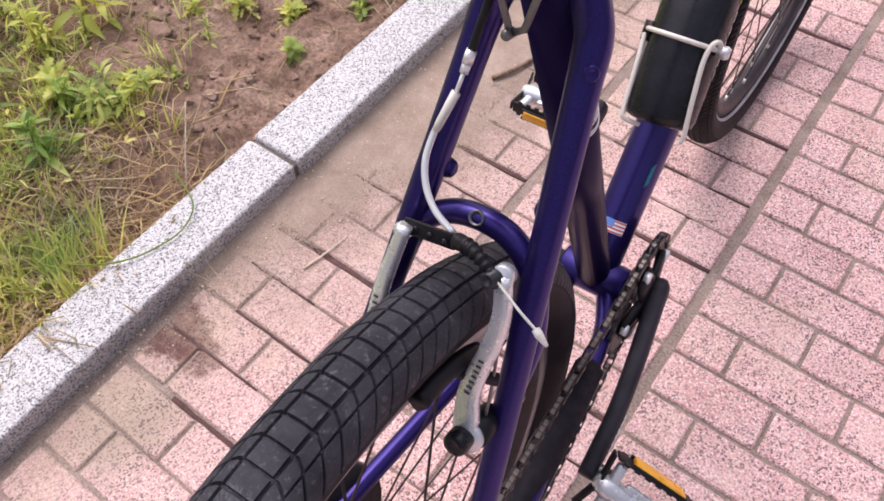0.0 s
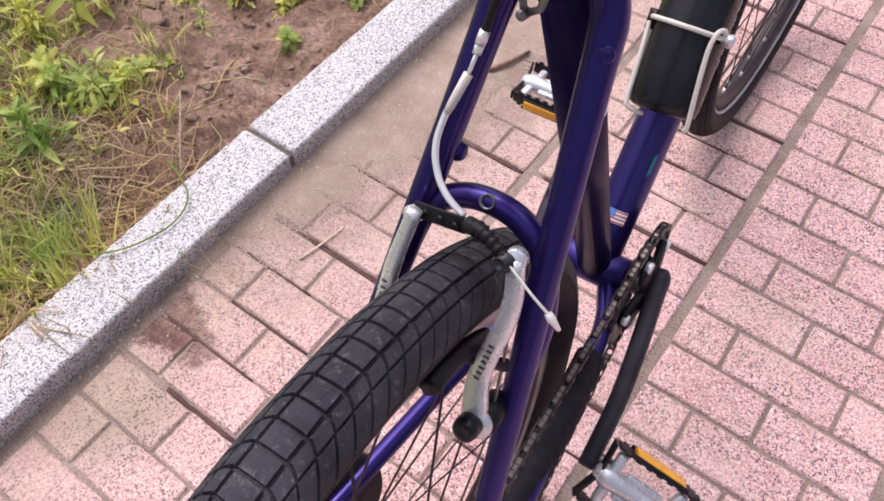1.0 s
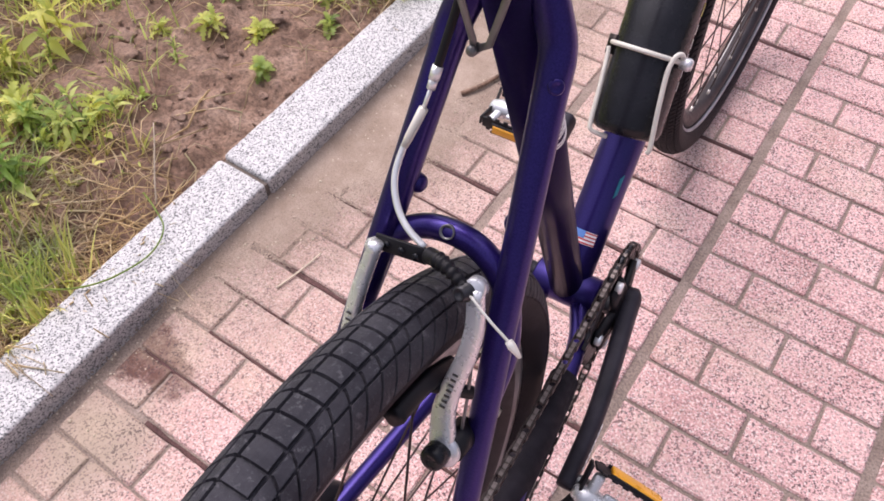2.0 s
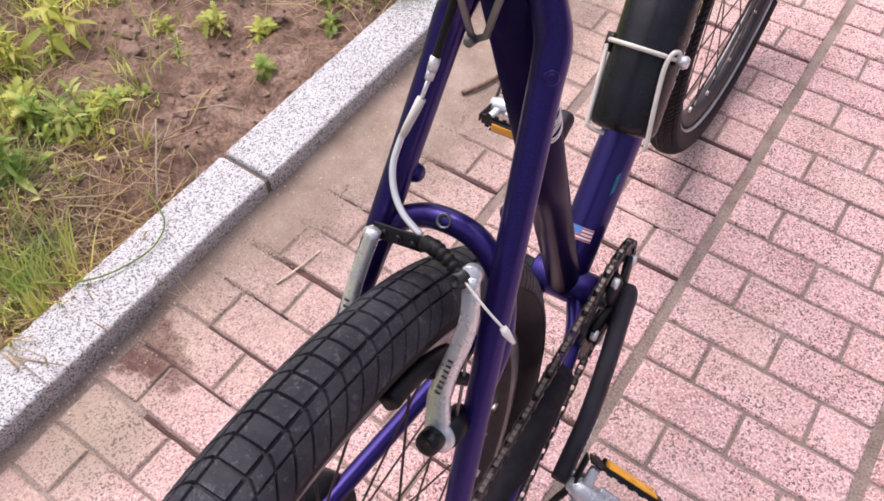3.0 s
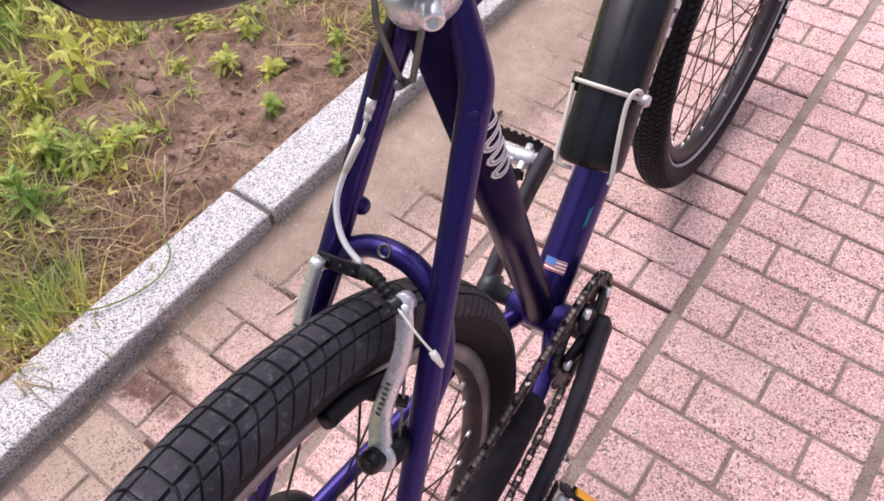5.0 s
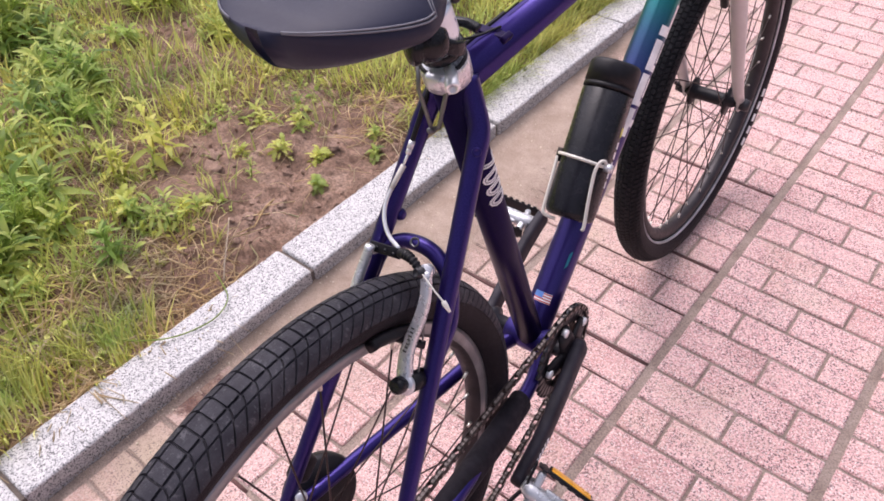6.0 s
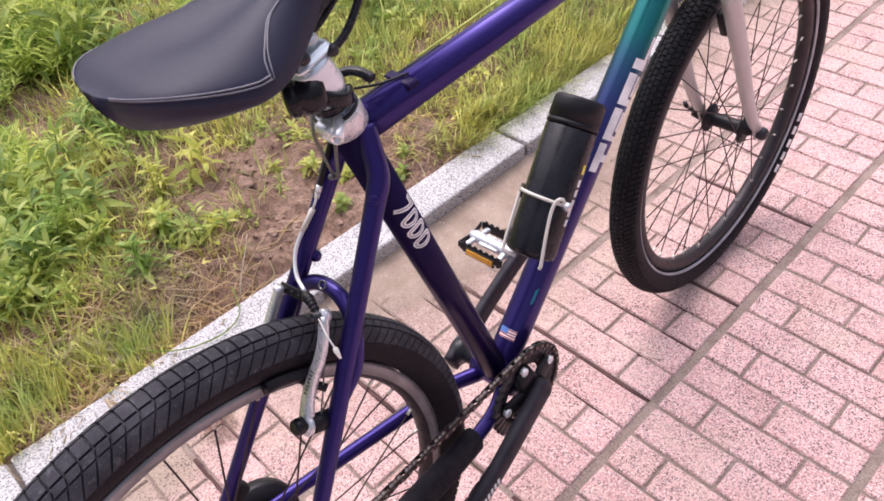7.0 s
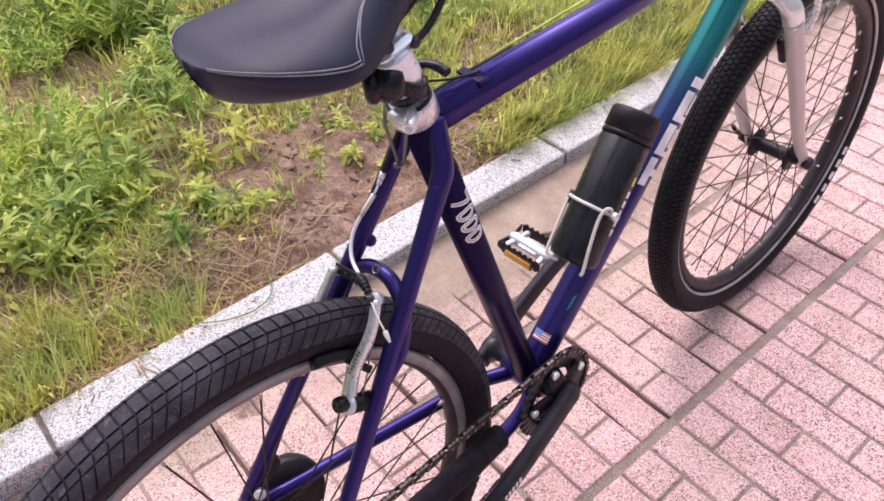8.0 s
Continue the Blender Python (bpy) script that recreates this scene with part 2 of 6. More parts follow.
def earth_material(name, one, two, three, grain=140, deep=0.45):
    k = Nodes(name)
    pos = k.n.new("ShaderNodeNewGeometry").outputs["Position"]
    col = k.ramp(k.noise(11, 6, 0.7, pos), [(0.3, one), (0.52, two), (0.75, three)])
    bits = k.ramp(k.noise(grain * 2, 4, 0.7, pos), [(0.3, (deep,) * 3), (0.6, (1.1,) * 3)])
    k.set(Base_Color=k.mix(1.0, col, bits, "MULTIPLY"), Roughness=0.95)
    k.bump(k.noise(grain, 6, 0.75, pos), 0.9, 0.006)
    return k.m


def leaf_material(name, dark, mid, light):
    k = Nodes(name)
    isle = k.n.new("ShaderNodeNewGeometry").outputs["Random Per Island"]
    pos = k.n.new("ShaderNodeNewGeometry").outputs["Position"]
    pick = k.maths("FRACT", k.maths("ADD", isle, k.rand()))
    col = k.ramp(pick, [(0.0, dark), (0.5, mid), (1.0, light)])
    col = k.mix(k.maths("MULTIPLY", k.noise(70, 4, 0.6, pos), 0.4), col, dark)
    # whole plants stand greener or yellower than their neighbours
    stand = k.ramp(k.noise(6.0, 3, 0.6, pos), [(0.40, (1.22, 1.15, 0.95)), (0.52, (1.0, 1.0, 1.0)), (0.62, (0.58, 0.80, 0.60))])
    col = k.mix(1.0, col, stand, "MULTIPLY")
    k.set(Base_Color=col, Roughness=0.55)
    k.p.inputs["Subsurface Weight"].default_value = 0.0
    trans = k.n.new("ShaderNodeBsdfTranslucent")
    k.l.new(k.mix(0.5, col, light), trans.inputs["Color"])
    both = k.n.new("ShaderNodeMixShader")
    both.inputs[0].default_value = 0.50
    k.l.new(k.p.outputs[0], both.inputs[1])
    k.l.new(trans.outputs[0], both.inputs[2])
    k.l.new(both.outputs[0], k.n["Material Output"].inputs["Surface"])
    return k.m


M_PAINT_FADE = paint_material()
M_PAINT = plain_violet()
M_DARK_PAINT = dark_lacquer()
M_TYRE = rubber_material("grey_black_tyre_rubber", (0.027, 0.026, 0.034), 0.22)
M_SIDEWALL = rubber_material("black_sidewall_rubber", (0.008, 0.007, 0.011), 0.03)
M_TYRE_FRONT = rubber_material("black_tyre_rubber", (0.008, 0.008, 0.010), 0.06)
M_STRIPE = worn("reflective_grey_stripe", (0.42, 0.42, 0.44), 0.4)
M_RIM = worn("grey_alloy_rim", (0.26, 0.255, 0.26), 0.36, 0.4)
M_RIM_DARK = worn("black_alloy_rim", (0.028, 0.022, 0.026), 0.45, 0.3)
M_SPOKE = worn("dull_brown_steel_spoke", (0.060, 0.040, 0.040), 0.5, 0.7)
M_NIPPLE = worn("bright_steel", (0.72, 0.68, 0.62), 0.35, 0.8)
M_SILVER = worn("satin_silver_alloy", (0.69, 0.695, 0.72), 0.28, 0.55, 260, 0.06, 0.05)
M_POLISH = worn("bright_polished_alloy", (0.60, 0.61, 0.63), 0.26, 0.45, 300, 0.06, 0.04)
M_POST = worn("polished_post_alloy", (0.75, 0.83, 0.89), 0.32, 0.55, 300, 0.06, 0.04)
M_CHROME = worn("polished_alloy", (0.84, 0.85, 0.86), 0.20, 0.45, 300, 0.06, 0.04)
M_FORK = worn("worn_silver_fork_paint", (0.50, 0.49, 0.485), 0.40, 0.35, 300, 0.03, 0.02, 0.3)
M_BLACK = worn("satin_black_plastic", (0.009, 0.008, 0.011), 0.45, shine=0.25)
M_GLOSS = worn("glossy_black_plastic", (0.010, 0.010, 0.014), 0.26, 0, 300, 0.3, 0.04, 0.0, 0.28)
M_CRANK = worn("grey_black_anodised_alloy", (0.028, 0.027, 0.033), 0.42, 0.3)
M_CLOTH = worn("black_neoprene", (0.012, 0.009, 0.014), 0.85, 0, 900, 0.3, 0.4, 0.0, 0.25)
M_ARM = worn("slate_grey_anodised_alloy", (0.022, 0.019, 0.028), 0.58, 0.0, shine=0.25)
M_CHAIN = worn("oily_black_chain_steel", (0.040, 0.030, 0.028), 0.45, 0.75, 500, 0.5)
M_CHAINPIN = worn("bright_chain_plate", (0.24, 0.20, 0.185), 0.35, 0.7)
M_STRAP = worn("dull_grey_steel", (0.17, 0.17, 0.175), 0.4, 0.65)
M_WHITE = worn("white_coated_wire", (0.66, 0.63, 0.57), 0.32, 0.0, 300, 0.06, 0.05)
M_CABLE_WHITE = worn("white_plastic_sleeve", (0.80, 0.77, 0.70), 0.4)
M_SADDLE = vinyl_material()
M_THREAD = worn("grey_stitching", (0.17, 0.17, 0.20), 0.7)
M_DECAL = worn("white_decal", (0.84, 0.86, 0.88), 0.4)
M_DECAL_GREY = worn("black_print", (0.03, 0.03, 0.035), 0.5)
M_TEAL = worn("plain_teal", (0.01, 0.20, 0.30), 0.35)
M_RED = worn("red_print", (0.5, 0.06, 0.07), 0.45)
M_BLUE = worn("blue_print", (0.10, 0.22, 0.55), 0.45)
M_YELLOW = worn("yellow_print", (0.65, 0.62, 0.05), 0.45)
M_AMBER = worn("amber_reflector", (0.78, 0.36, 0.02), 0.3, 0, 200, 0.12)
M_LIME = worn("lime_cable", (0.52, 0.60, 0.12), 0.4)
M_BRICK = brick_material()
M_GRANITE = granite_material()
M_MORTAR = earth_material("sandy_joint", (0.23, 0.17, 0.14), (0.37, 0.285, 0.24), (0.48, 0.38, 0.325), 140, 0.5)
M_SAND = sand_material()
M_SOIL = earth_material("brown_soil", (0.125, 0.068, 0.045), (0.285, 0.178, 0.126), (0.44, 0.305, 0.235), 70, 0.30)
M_CLOD = earth_material("pale_earth_clod", (0.22, 0.135, 0.095), (0.33, 0.215, 0.16), (0.44, 0.31, 0.24), 120, 0.5)
M_JOINT = earth_material("grey_kerb_joint", (0.16, 0.13, 0.11), (0.22, 0.18, 0.155), (0.29, 0.24, 0.21), 200, 0.6)
M_DAMP = earth_material("damp_brick_dirt", (0.11, 0.055, 0.05), (0.15, 0.075, 0.07), (0.2, 0.1, 0.09), 200)
M_GRASS = leaf_material("green_grass", (0.13, 0.22, 0.035), (0.52, 0.60, 0.15), (0.84, 0.84, 0.33))
M_LEAF = leaf_material("green_weed_leaf", (0.065, 0.15, 0.030), (0.39, 0.51, 0.120), (0.78, 0.82, 0.29))
M_FEATHER = leaf_material("feathery_green_leaf", (0.12, 0.24, 0.030), (0.50, 0.63, 0.125), (0.86, 0.90, 0.30))
M_LIGHTLEAF = leaf_material("yellow_green_leaf", (0.30, 0.38, 0.06), (0.60, 0.64, 0.15), (0.82, 0.80, 0.28))
M_STRAW = leaf_material("dry_straw", (0.38, 0.28, 0.17), (0.58, 0.47, 0.31), (0.78, 0.68, 0.50))
M_PALE_STRAW = worn("pale_straw", (0.62, 0.52, 0.40), 0.7)
M_GROUND_FAR = earth_material("far_turf", (0.14, 0.17, 0.045), (0.24, 0.27, 0.07), (0.34, 0.32, 0.12), 40)


# ---- mesh helpers ----
def mesh_object(name, verts, faces, material, parent=None, label="", smooth=True, at=None):
    me = bpy.data.meshes.new(name)
    me.from_pydata([tuple(v) for v in verts], [], [tuple(f) for f in faces])
    me.materials.append(material)
    me.polygons.foreach_set("use_smooth", [smooth] * len(me.polygons))
    me.update()
    ob = new(name, me)
    if parent:
        ob.parent = parent
    if at is not None:
        ob.matrix_basis = at
    if label:
        tagged(ob, label)
    return ob


def part(name, geo, material, parent, label="", smooth=True, at=None):
    return mesh_object(name, geo[0], geo[1], material, parent, label, smooth, at)


def join(*pieces):
    verts, faces = [], []
    for v, f in pieces:
        base = len(verts)
        verts += [tuple(x) for x in v]
        faces += [tuple(i + base for i in q) for q in f]
    return verts, faces


def moved(geo, m):
    return [m @ Vector(v) for v in geo[0]], geo[1]


def curve_points(ctrl, steps=8):
    """A smooth line through the control points."""
    pts = [Vector(c) for c in ctrl]
    ext = [pts[0] * 2 - pts[1], *pts, pts[-1] * 2 - pts[-2]]
    out = []
    for i in range(1, len(ext) - 2):
        p0, p1, p2, p3 = ext[i - 1:i + 3]
        for s in range(steps):
            t = s / steps
            out.append(0.5 * ((2 * p1) + (p2 - p0) * t + (2 * p0 - 5 * p1 + 4 * p2 - p3) * t * t + (3 * p1 - p0 - 3 * p2 + p3) * t ** 3))
    out.append(pts[-1])
    return out


def sweep(points, size, sides=16, up=None, power=2.0, caps=True):
    """A tube along points. size: a radius, a list of radii, or a list of (across, up) half sizes; power above 2 squares the section."""
    pts = [Vector(c) for c in points]
    n = len(pts)
    if isinstance(size, (int, float)):
        size = [size] * n
    if len(size) != n:
        size = [size[min(len(size) - 1, int(round(i / (n - 1) * (len(size) - 1))))] if len(size) > 2 else
                (size[0] + (size[1] - size[0]) * i / (n - 1)) for i in range(n)]
    verts, faces = [], []
    ref = Vector(up) if up else None
    last = None
    for i, q in enumerate(pts):
        d = (pts[min(i + 1, n - 1)] - pts[max(i - 1, 0)]).normalized()
        if ref is not None:
            v = (ref - d * ref.dot(d)).normalized()
        elif last is None:
            v = d.orthogonal().normalized()
        else:
            v = (last - d * last.dot(d)).normalized()
        last = v
        u = d.cross(v)
        su, sv = size[i] if isinstance(size[i], (tuple, list)) else (size[i], size[i])
        for k in range(sides):
            t = 2 * math.pi * k / sides
            c, s = math.cos(t), math.sin(t)
            c = math.copysign(abs(c) ** (2 / power), c)
            s = math.copysign(abs(s) ** (2 / power), s)
            verts.append(q + u * (su * c) + v * (sv * s))
    for i in range(n - 1):
        for k in range(sides):
            k2 = (k + 1) % sides
            faces.append((i * sides + k, i * sides + k2, (i + 1) * sides + k2, (i + 1) * sides + k))
    if caps:
        faces.append(tuple(reversed(range(sides))))
        faces.append(tuple(range((n - 1) * sides, n * sides)))
    return verts, faces


def lathe(profile, start, axis, sides=32):
    """Turns (along, radius) pairs round an axis through start."""
    d = Vector(axis).normalized()
    u = d.orthogonal().normalized()
    v = d.cross(u)
    verts, faces = [], []
    for h, r in profile:
        for k in range(sides):
            t = 2 * math.pi * k / sides
            verts.append(Vector(start) + d * h + (u * math.cos(t) + v * math.sin(t)) * r)
    for i in range(len(profile) - 1):
        for k in range(sides):
            k2 = (k + 1) % sides
            faces.append((i * sides + k, i * sides + k2, (i + 1) * sides + k2, (i + 1) * sides + k))
    faces.append(tuple(reversed(range(sides))))
    faces.append(tuple(range((len(profile) - 1) * sides, len(profile) * sides)))
    return verts, faces


def block(size, m=Matrix(), bevel=0.15):
    """A box with chamfered edges, size in metres, placed by m."""
    x, y, z = (c / 2 for c in size)
    b = min(size) * bevel
    bm = bmesh.new()
    bmesh.ops.create_cube(bm, size=1)
    for q in bm.verts:
        q.co = Vector((q.co.x * 2 * x, q.co.y * 2 * y, q.co.z * 2 * z))
    if b > 0:
        bmesh.ops.bevel(bm, geom=bm.edges[:], offset=b, segments=2, affect="EDGES", profile=0.5)
    bm.verts.index_update()
    geo = [m @ q.co for q in bm.verts], [[q.index for q in f.verts] for f in bm.faces]
    bm.free()
    return geo


def toward(start, axis, up=(0, 0, 1)):
    """A pose at start whose z looks along axis and whose y is near up."""
    z = Vector(axis).normalized()
    y = Vector(up)
    y = (y - z * y.dot(z))
    y = y.normalized() if y.length > 1e-6 else z.orthogonal().normalized()
    x = y.cross(z)
    m = Matrix((x, y, z)).transposed().to_4x4()
    m.translation = Vector(start)
    return m


def thing(name, label, category, m=Matrix(), group=""):
    ob = new(name)
    ob.empty_display_size = 0.05
    ob.matrix_world = m
    return tagged(ob, label, category, group)


# ---- ground, pavement and kerb ----
KERB_IN, KERB_OUT, KERB_TOP = -0.648, -0.751, 0.042
TILE_X, TILE_Y = 0.326, 0.301
ROW = TILE_Y / 4


def lump(x, y, scale, height, seed=0.0):
    return noise.fractal(Vector((x * scale + seed, y * scale - seed, seed)), 1.0, 2.1, 5) * height


def soil_height(x, y):
    d = KERB_OUT - x
    z = 0.016 + 0.012 * min(1, max(0, d) / 0.25) + lump(x, y, 3.0, 0.020) + lump(x, y, 11.0, 0.016, 4) + lump(x, y, 30.0, 0.0105, 9) + lump(x, y, 75.0, 0.0045, 6)
    return min(z, 0.034 + 0.25 * max(0, d))


def sheet(name, x0, x1, y0, y1, step, height, material, label, category):
    xs = np.linspace(x0, x1, max(2, int(round((x1 - x0) / step)) + 1))
    ys = np.linspace(y0, y1, max(2, int(round((y1 - y0) / step)) + 1))
    verts = [(x, y, height(x, y)) for y in ys for x in xs]
    w = len(xs)
    faces = [(j * w + i, j * w + i + 1, (j + 1) * w + i + 1, (j + 1) * w + i) for j in range(len(ys) - 1) for i in range(w - 1)]
    ob = mesh_object(name, verts, faces, material)
    return tagged(ob, label, category, kind="structure")


# the far land, a little below everything, out to the horizon
tagged(mesh_object("ground", [(-400, -400, -0.06), (400, -400, -0.06), (400, 400, -0.06), (-400, 400, -0.06)], [(0, 1, 2, 3)], M_GROUND_FAR, smooth=False),
       "flat grassy land that runs out to the horizon", "ground", kind="structure")
soil = sheet("soil_bed", -2.3, KERB_OUT + 0.004, -1.5, 2.0, 0.0075, soil_height, M_SOIL, "bare lumpy brown soil bed behind the granite kerb", "soil")
sheet("soil_field", -12.0, -2.3, -8.0, 14.0, 0.35, lambda x, y: soil_height(x, y) - 0.004, M_GROUND_FAR, "rough green turf under the grass farther off", "soil")
sheet("soil_strip_front", -2.3, KERB_OUT + 0.004, 2.0, 14.0, 0.12, soil_height, M_GROUND_FAR, "rough green turf under the grass along the kerb", "soil")
sheet("soil_strip_back", -2.3, KERB_OUT + 0.004, -8.0, -1.5, 0.12, soil_height, M_GROUND_FAR, "rough green turf under the grass along the kerb", "soil")

pavement = sheet("pavement", KERB_IN - 0.02, 9.0, -8.0, 14.0, 0.5, lambda x, y: -0.0038, M_MORTAR,
                 "pink speckled paving blocks with sandy joints", "pavement")


def kerb_stone():
    """One dressed granite block with worn, slightly chipped edges, origin at its near lower corner on the paved side."""
    length, width, soft = 0.630, KERB_IN - KERB_OUT, 0.0055
    low, high = -0.12, KERB_TOP
    ring = [(0.0, low), (0.0, 0.0), (0.0, high * 0.5)]
    ring += [(-soft + soft * math.cos(a), high - soft + soft * math.sin(a)) for a in (0.0, 0.5, 1.05, math.pi / 2)]
    ring += [(-width * k / 6, high) for k in range(1, 6)]
    ring += [(-width + soft - soft * math.sin(a), high - soft + soft * math.cos(a)) for a in (0.0, 0.5, 1.05, math.pi / 2)]
    ring += [(-width, 0.0), (-width, low)]
    steps, n = 84, len(ring)
    stations = [0.0, 0.0015, 0.004] + [0.008 + (length - 0.016) * k / steps for k in range(steps + 1)] + [length - 0.004, length - 0.0015, length]
    verts, faces = [], []
    for y in stations:
        inset = 0.0045 * max(0.0, 1 - min(y, length - y) / 0.004) ** 2
        for x, z in ring:
            rim = math.exp(-((x + width * (x < -width / 2)) / 0.007) ** 2) * (z > 0.02)
            d = noise.noise(Vector((x * 60, y * 60, z * 60))) * 0.0006 + rim * min(0.0, noise.noise(Vector((x * 30, y * 90, 2))) + 0.1) * 0.004
            verts.append((x + inset * (1 if x < -width / 2 else -1) + (d if x > -width / 2 else -d) * 0.7, y, z - (inset if z > 0.02 else 0) + d * (z > 0.02)))
    for i in range(len(stations) - 1):
        for j in range(n - 1):
            faces.append((i * n + j, i * n + j + 1, (i + 1) * n + j + 1, (i + 1) * n + j))
    faces.append(tuple(reversed(range(n))))
    faces.append(tuple((len(stations) - 1) * n + j for j in range(n)))
    return verts, faces


stone = kerb_stone()
kerb = tagged(mesh_object("kerb_base", *block((0.094, 22.0, 0.09), pose((KERB_IN + KERB_OUT) / 2, 3.0, -0.0125), 0.02), M_JOINT, smooth=False),
              "low kerb of speckled white granite blocks with sandy joints", "kerb", kind="structure")
kerb_mesh = None
for i in range(-12, 22):
    at = pose(KERB_IN + 0.0012 * math.sin(i * 2.1), -0.226 + 0.638 * i, 0.0015 * math.sin(i * 1.7), 0, 0, 0.12 * math.sin(i * 3.3))
    if kerb_mesh is None:
        ob = mesh_object("stone", stone[0], stone[1], M_GRANITE, kerb, smooth=True, at=at)
        kerb_mesh = ob.data
    else:
        ob = new("stone", kerb_mesh)
        ob.parent = kerb
        ob.matrix_basis = at


def ease_in(t):
    t = max(0.0, min(1.0, t))
    return t * t * (3 - 2 * t)


def sand_reach(y):
    """How far the drift covers the paving, by place along the kerb."""
    marks = ((-1.3, 0.01), (-0.60, 0.014), (-0.50, 0.036), (-0.42, 0.055), (-0.29, 0.095), (-0.18, 0.120), (-0.05, 0.145), (0.10, 0.165), (0.30, 0.175), (0.55, 0.15), (0.85, 0.07), (1.3, 0.02), (1.9, 0.01))
    for (y0, w0), (y1, w1) in zip(marks, marks[1:]):
        if y <= y1:
            return w0 + (w1 - w0) * ease_in((y - y0) / (y1 - y0))
    return 0.01


def sand_height(x, y):
    d = x - KERB_IN
    wide = sand_reach(y) + 0.07 + lump(x, y, 7, 0.030, 2)
    bank = 0.005 * max(0.0, 1 - d / 0.025)
    fall = d - max(0.004, wide)
    z = 0.0010 - (0.016 * fall if fall > 0 else 0.0)
    return max(z, -0.0016) + bank + lump(x, y, 14, 0.0005, 5) + lump(x, y, 60, 0.0005, 7)


sheet("sand_drift", KERB_IN - 0.004, KERB_IN + 0.34, -1.3, 1.8, 0.005, sand_height, M_SAND, "thin drift of tan sand along the foot of the kerb", "sand")

# ---- the bicycle ----
YAW, LEAN = 3.46, -2.99
BIKE = pose(-0.048, -0.709, 0, 0, LEAN, YAW)
bicycle = thing("bicycle", "violet and teal aluminium bicycle leaning on its stand beside a kerb", "bicycle", BIKE)
HUB = 0.337
BB = Vector((0, 0.419, 0.302))
WB = 1.087


def tyre_mesh(outer, half, pitch, kind):
    """A treaded tyre round the x axis: sharp-edged grooves between flat blocks on a rounded section."""
    blocks = int(round(2 * math.pi * outer / pitch))
    p = 2 * math.pi * outer / blocks
    if kind == "block":
        gap, depth, bend, bend_from = 0.00115, 0.0030, -0.8, 0.0135
        rings = ((0.0092, 0.0012, 1.0), (0.0182, 0.0009, 0.8))
        tread_end = 0.0365
    else:
        gap, depth, bend, bend_from = 0.0016, 0.0021, 0.4, 0.0125
        rings = ((0.0042, 0.0012, 0.6), (0.0125, 0.0015, 1.0), (0.0225, 0.0014, 0.9))
        tread_end = 0.0330
    cuts = [0.0] if kind == "block" else [0.0, p / 2]
    leads = []
    for c, c2 in zip(cuts, cuts[1:] + [p]):
        inner = c2 - c - 2 * gap
        leads += [c - gap, c - gap * 0.6, c + gap * 0.6, c + gap] + [c + gap + inner * k / 4 for k in (1, 2, 3)]
    around_u = np.array([b * p + l for b in range(blocks) for l in leads])
    side_s = [0.0, 0.0022] + [tread_end - 0.004, tread_end - 0.001, tread_end, tread_end + 0.001]
    for at, wide, _ in rings:
        side_s += [at - wide, at - wide * 0.6, at + wide * 0.6, at + wide, at - wide * 2.2, at + wide * 2.2]
    side_s = sorted(set(round(q, 6) for q in side_s))
    filled = []
    for q0, q1 in zip(side_s, side_s[1:] + [2.66 * half]):
        steps = max(1, int((q1 - q0) / 0.0033))
        filled += [q0 + (q1 - q0) * k / steps for k in range(steps)]
    filled.append(2.66 * half)
    s_line = np.array([-q for q in reversed(filled[1:])] + filled)
    L, S = np.meshgrid(around_u, s_line, indexing="ij")
    F = S / half
    A = np.abs(S)

    def notch(dist, wide):
        return (np.abs(dist) < wide * 0.8).astype(float)

    ring_cut = np.zeros_like(S)
    for at, wide, deep in rings:
        ring_cut = np.maximum(ring_cut, deep * notch(A - at, wide))
    off0 = (L + p / 2) % p - p / 2
    if kind == "block":
        cross = notch(off0, gap)
    else:
        off1 = L % p - p / 2
        mid = (A > 0.0042) & (A < 0.0125)
        cross = np.where(mid, 0.8 * notch(off1, gap), notch(off0, gap))
    cut = np.maximum(ring_cut, cross) * np.clip((tread_end - A) / 0.004, 0, 1)
    U = (L - bend * np.clip(A - bend_from, 0, tread_end)) / outer
    rm = outer - half
    uneven = 0.00025 * np.sin(L * 71.0) * np.sin(S * 260.0 + L * 13.0)
    rr = half + np.where(A < tread_end, uneven, -0.0010) - depth * cut
    rr = rr * (1 - 0.05 * np.clip((np.abs(F) - 1.3) / 1.0, 0, 1))
    rad = rm + rr * np.cos(F)
    lat = rr * np.sin(F) * (1.0 - 0.10 * np.clip((np.abs(F) - 1.3), 0, 1))
    nu, nv = S.shape
    verts = np.stack([lat, rad * np.cos(U), rad * np.sin(U)], -1).reshape(-1, 3)
    i, j = np.meshgrid(np.arange(nu), np.arange(nv - 1), indexing="ij")
    i2 = (i + 1) % nu
    faces = np.stack([i * nv + j, i2 * nv + j, i2 * nv + j + 1, i * nv + j + 1], -1).reshape(-1, 4)
    return verts.tolist(), faces.tolist()


def ring_sweep(profile, sides=120):
    """Turns a closed (across, radius) outline round the x axis."""
    verts, faces = [], []
    n = len(profile)
    for k in range(sides):
        t = 2 * math.pi * k / sides
        for x, r in profile:
            verts.append((x, r * math.cos(t), r * math.sin(t)))
    for k in range(sides):
        k2 = (k + 1) % sides
        for i in range(n):
            i2 = (i + 1) % n
            faces.append((k * n + i, k2 * n + i, k2 * n + i2, k * n + i2))
    return verts, faces


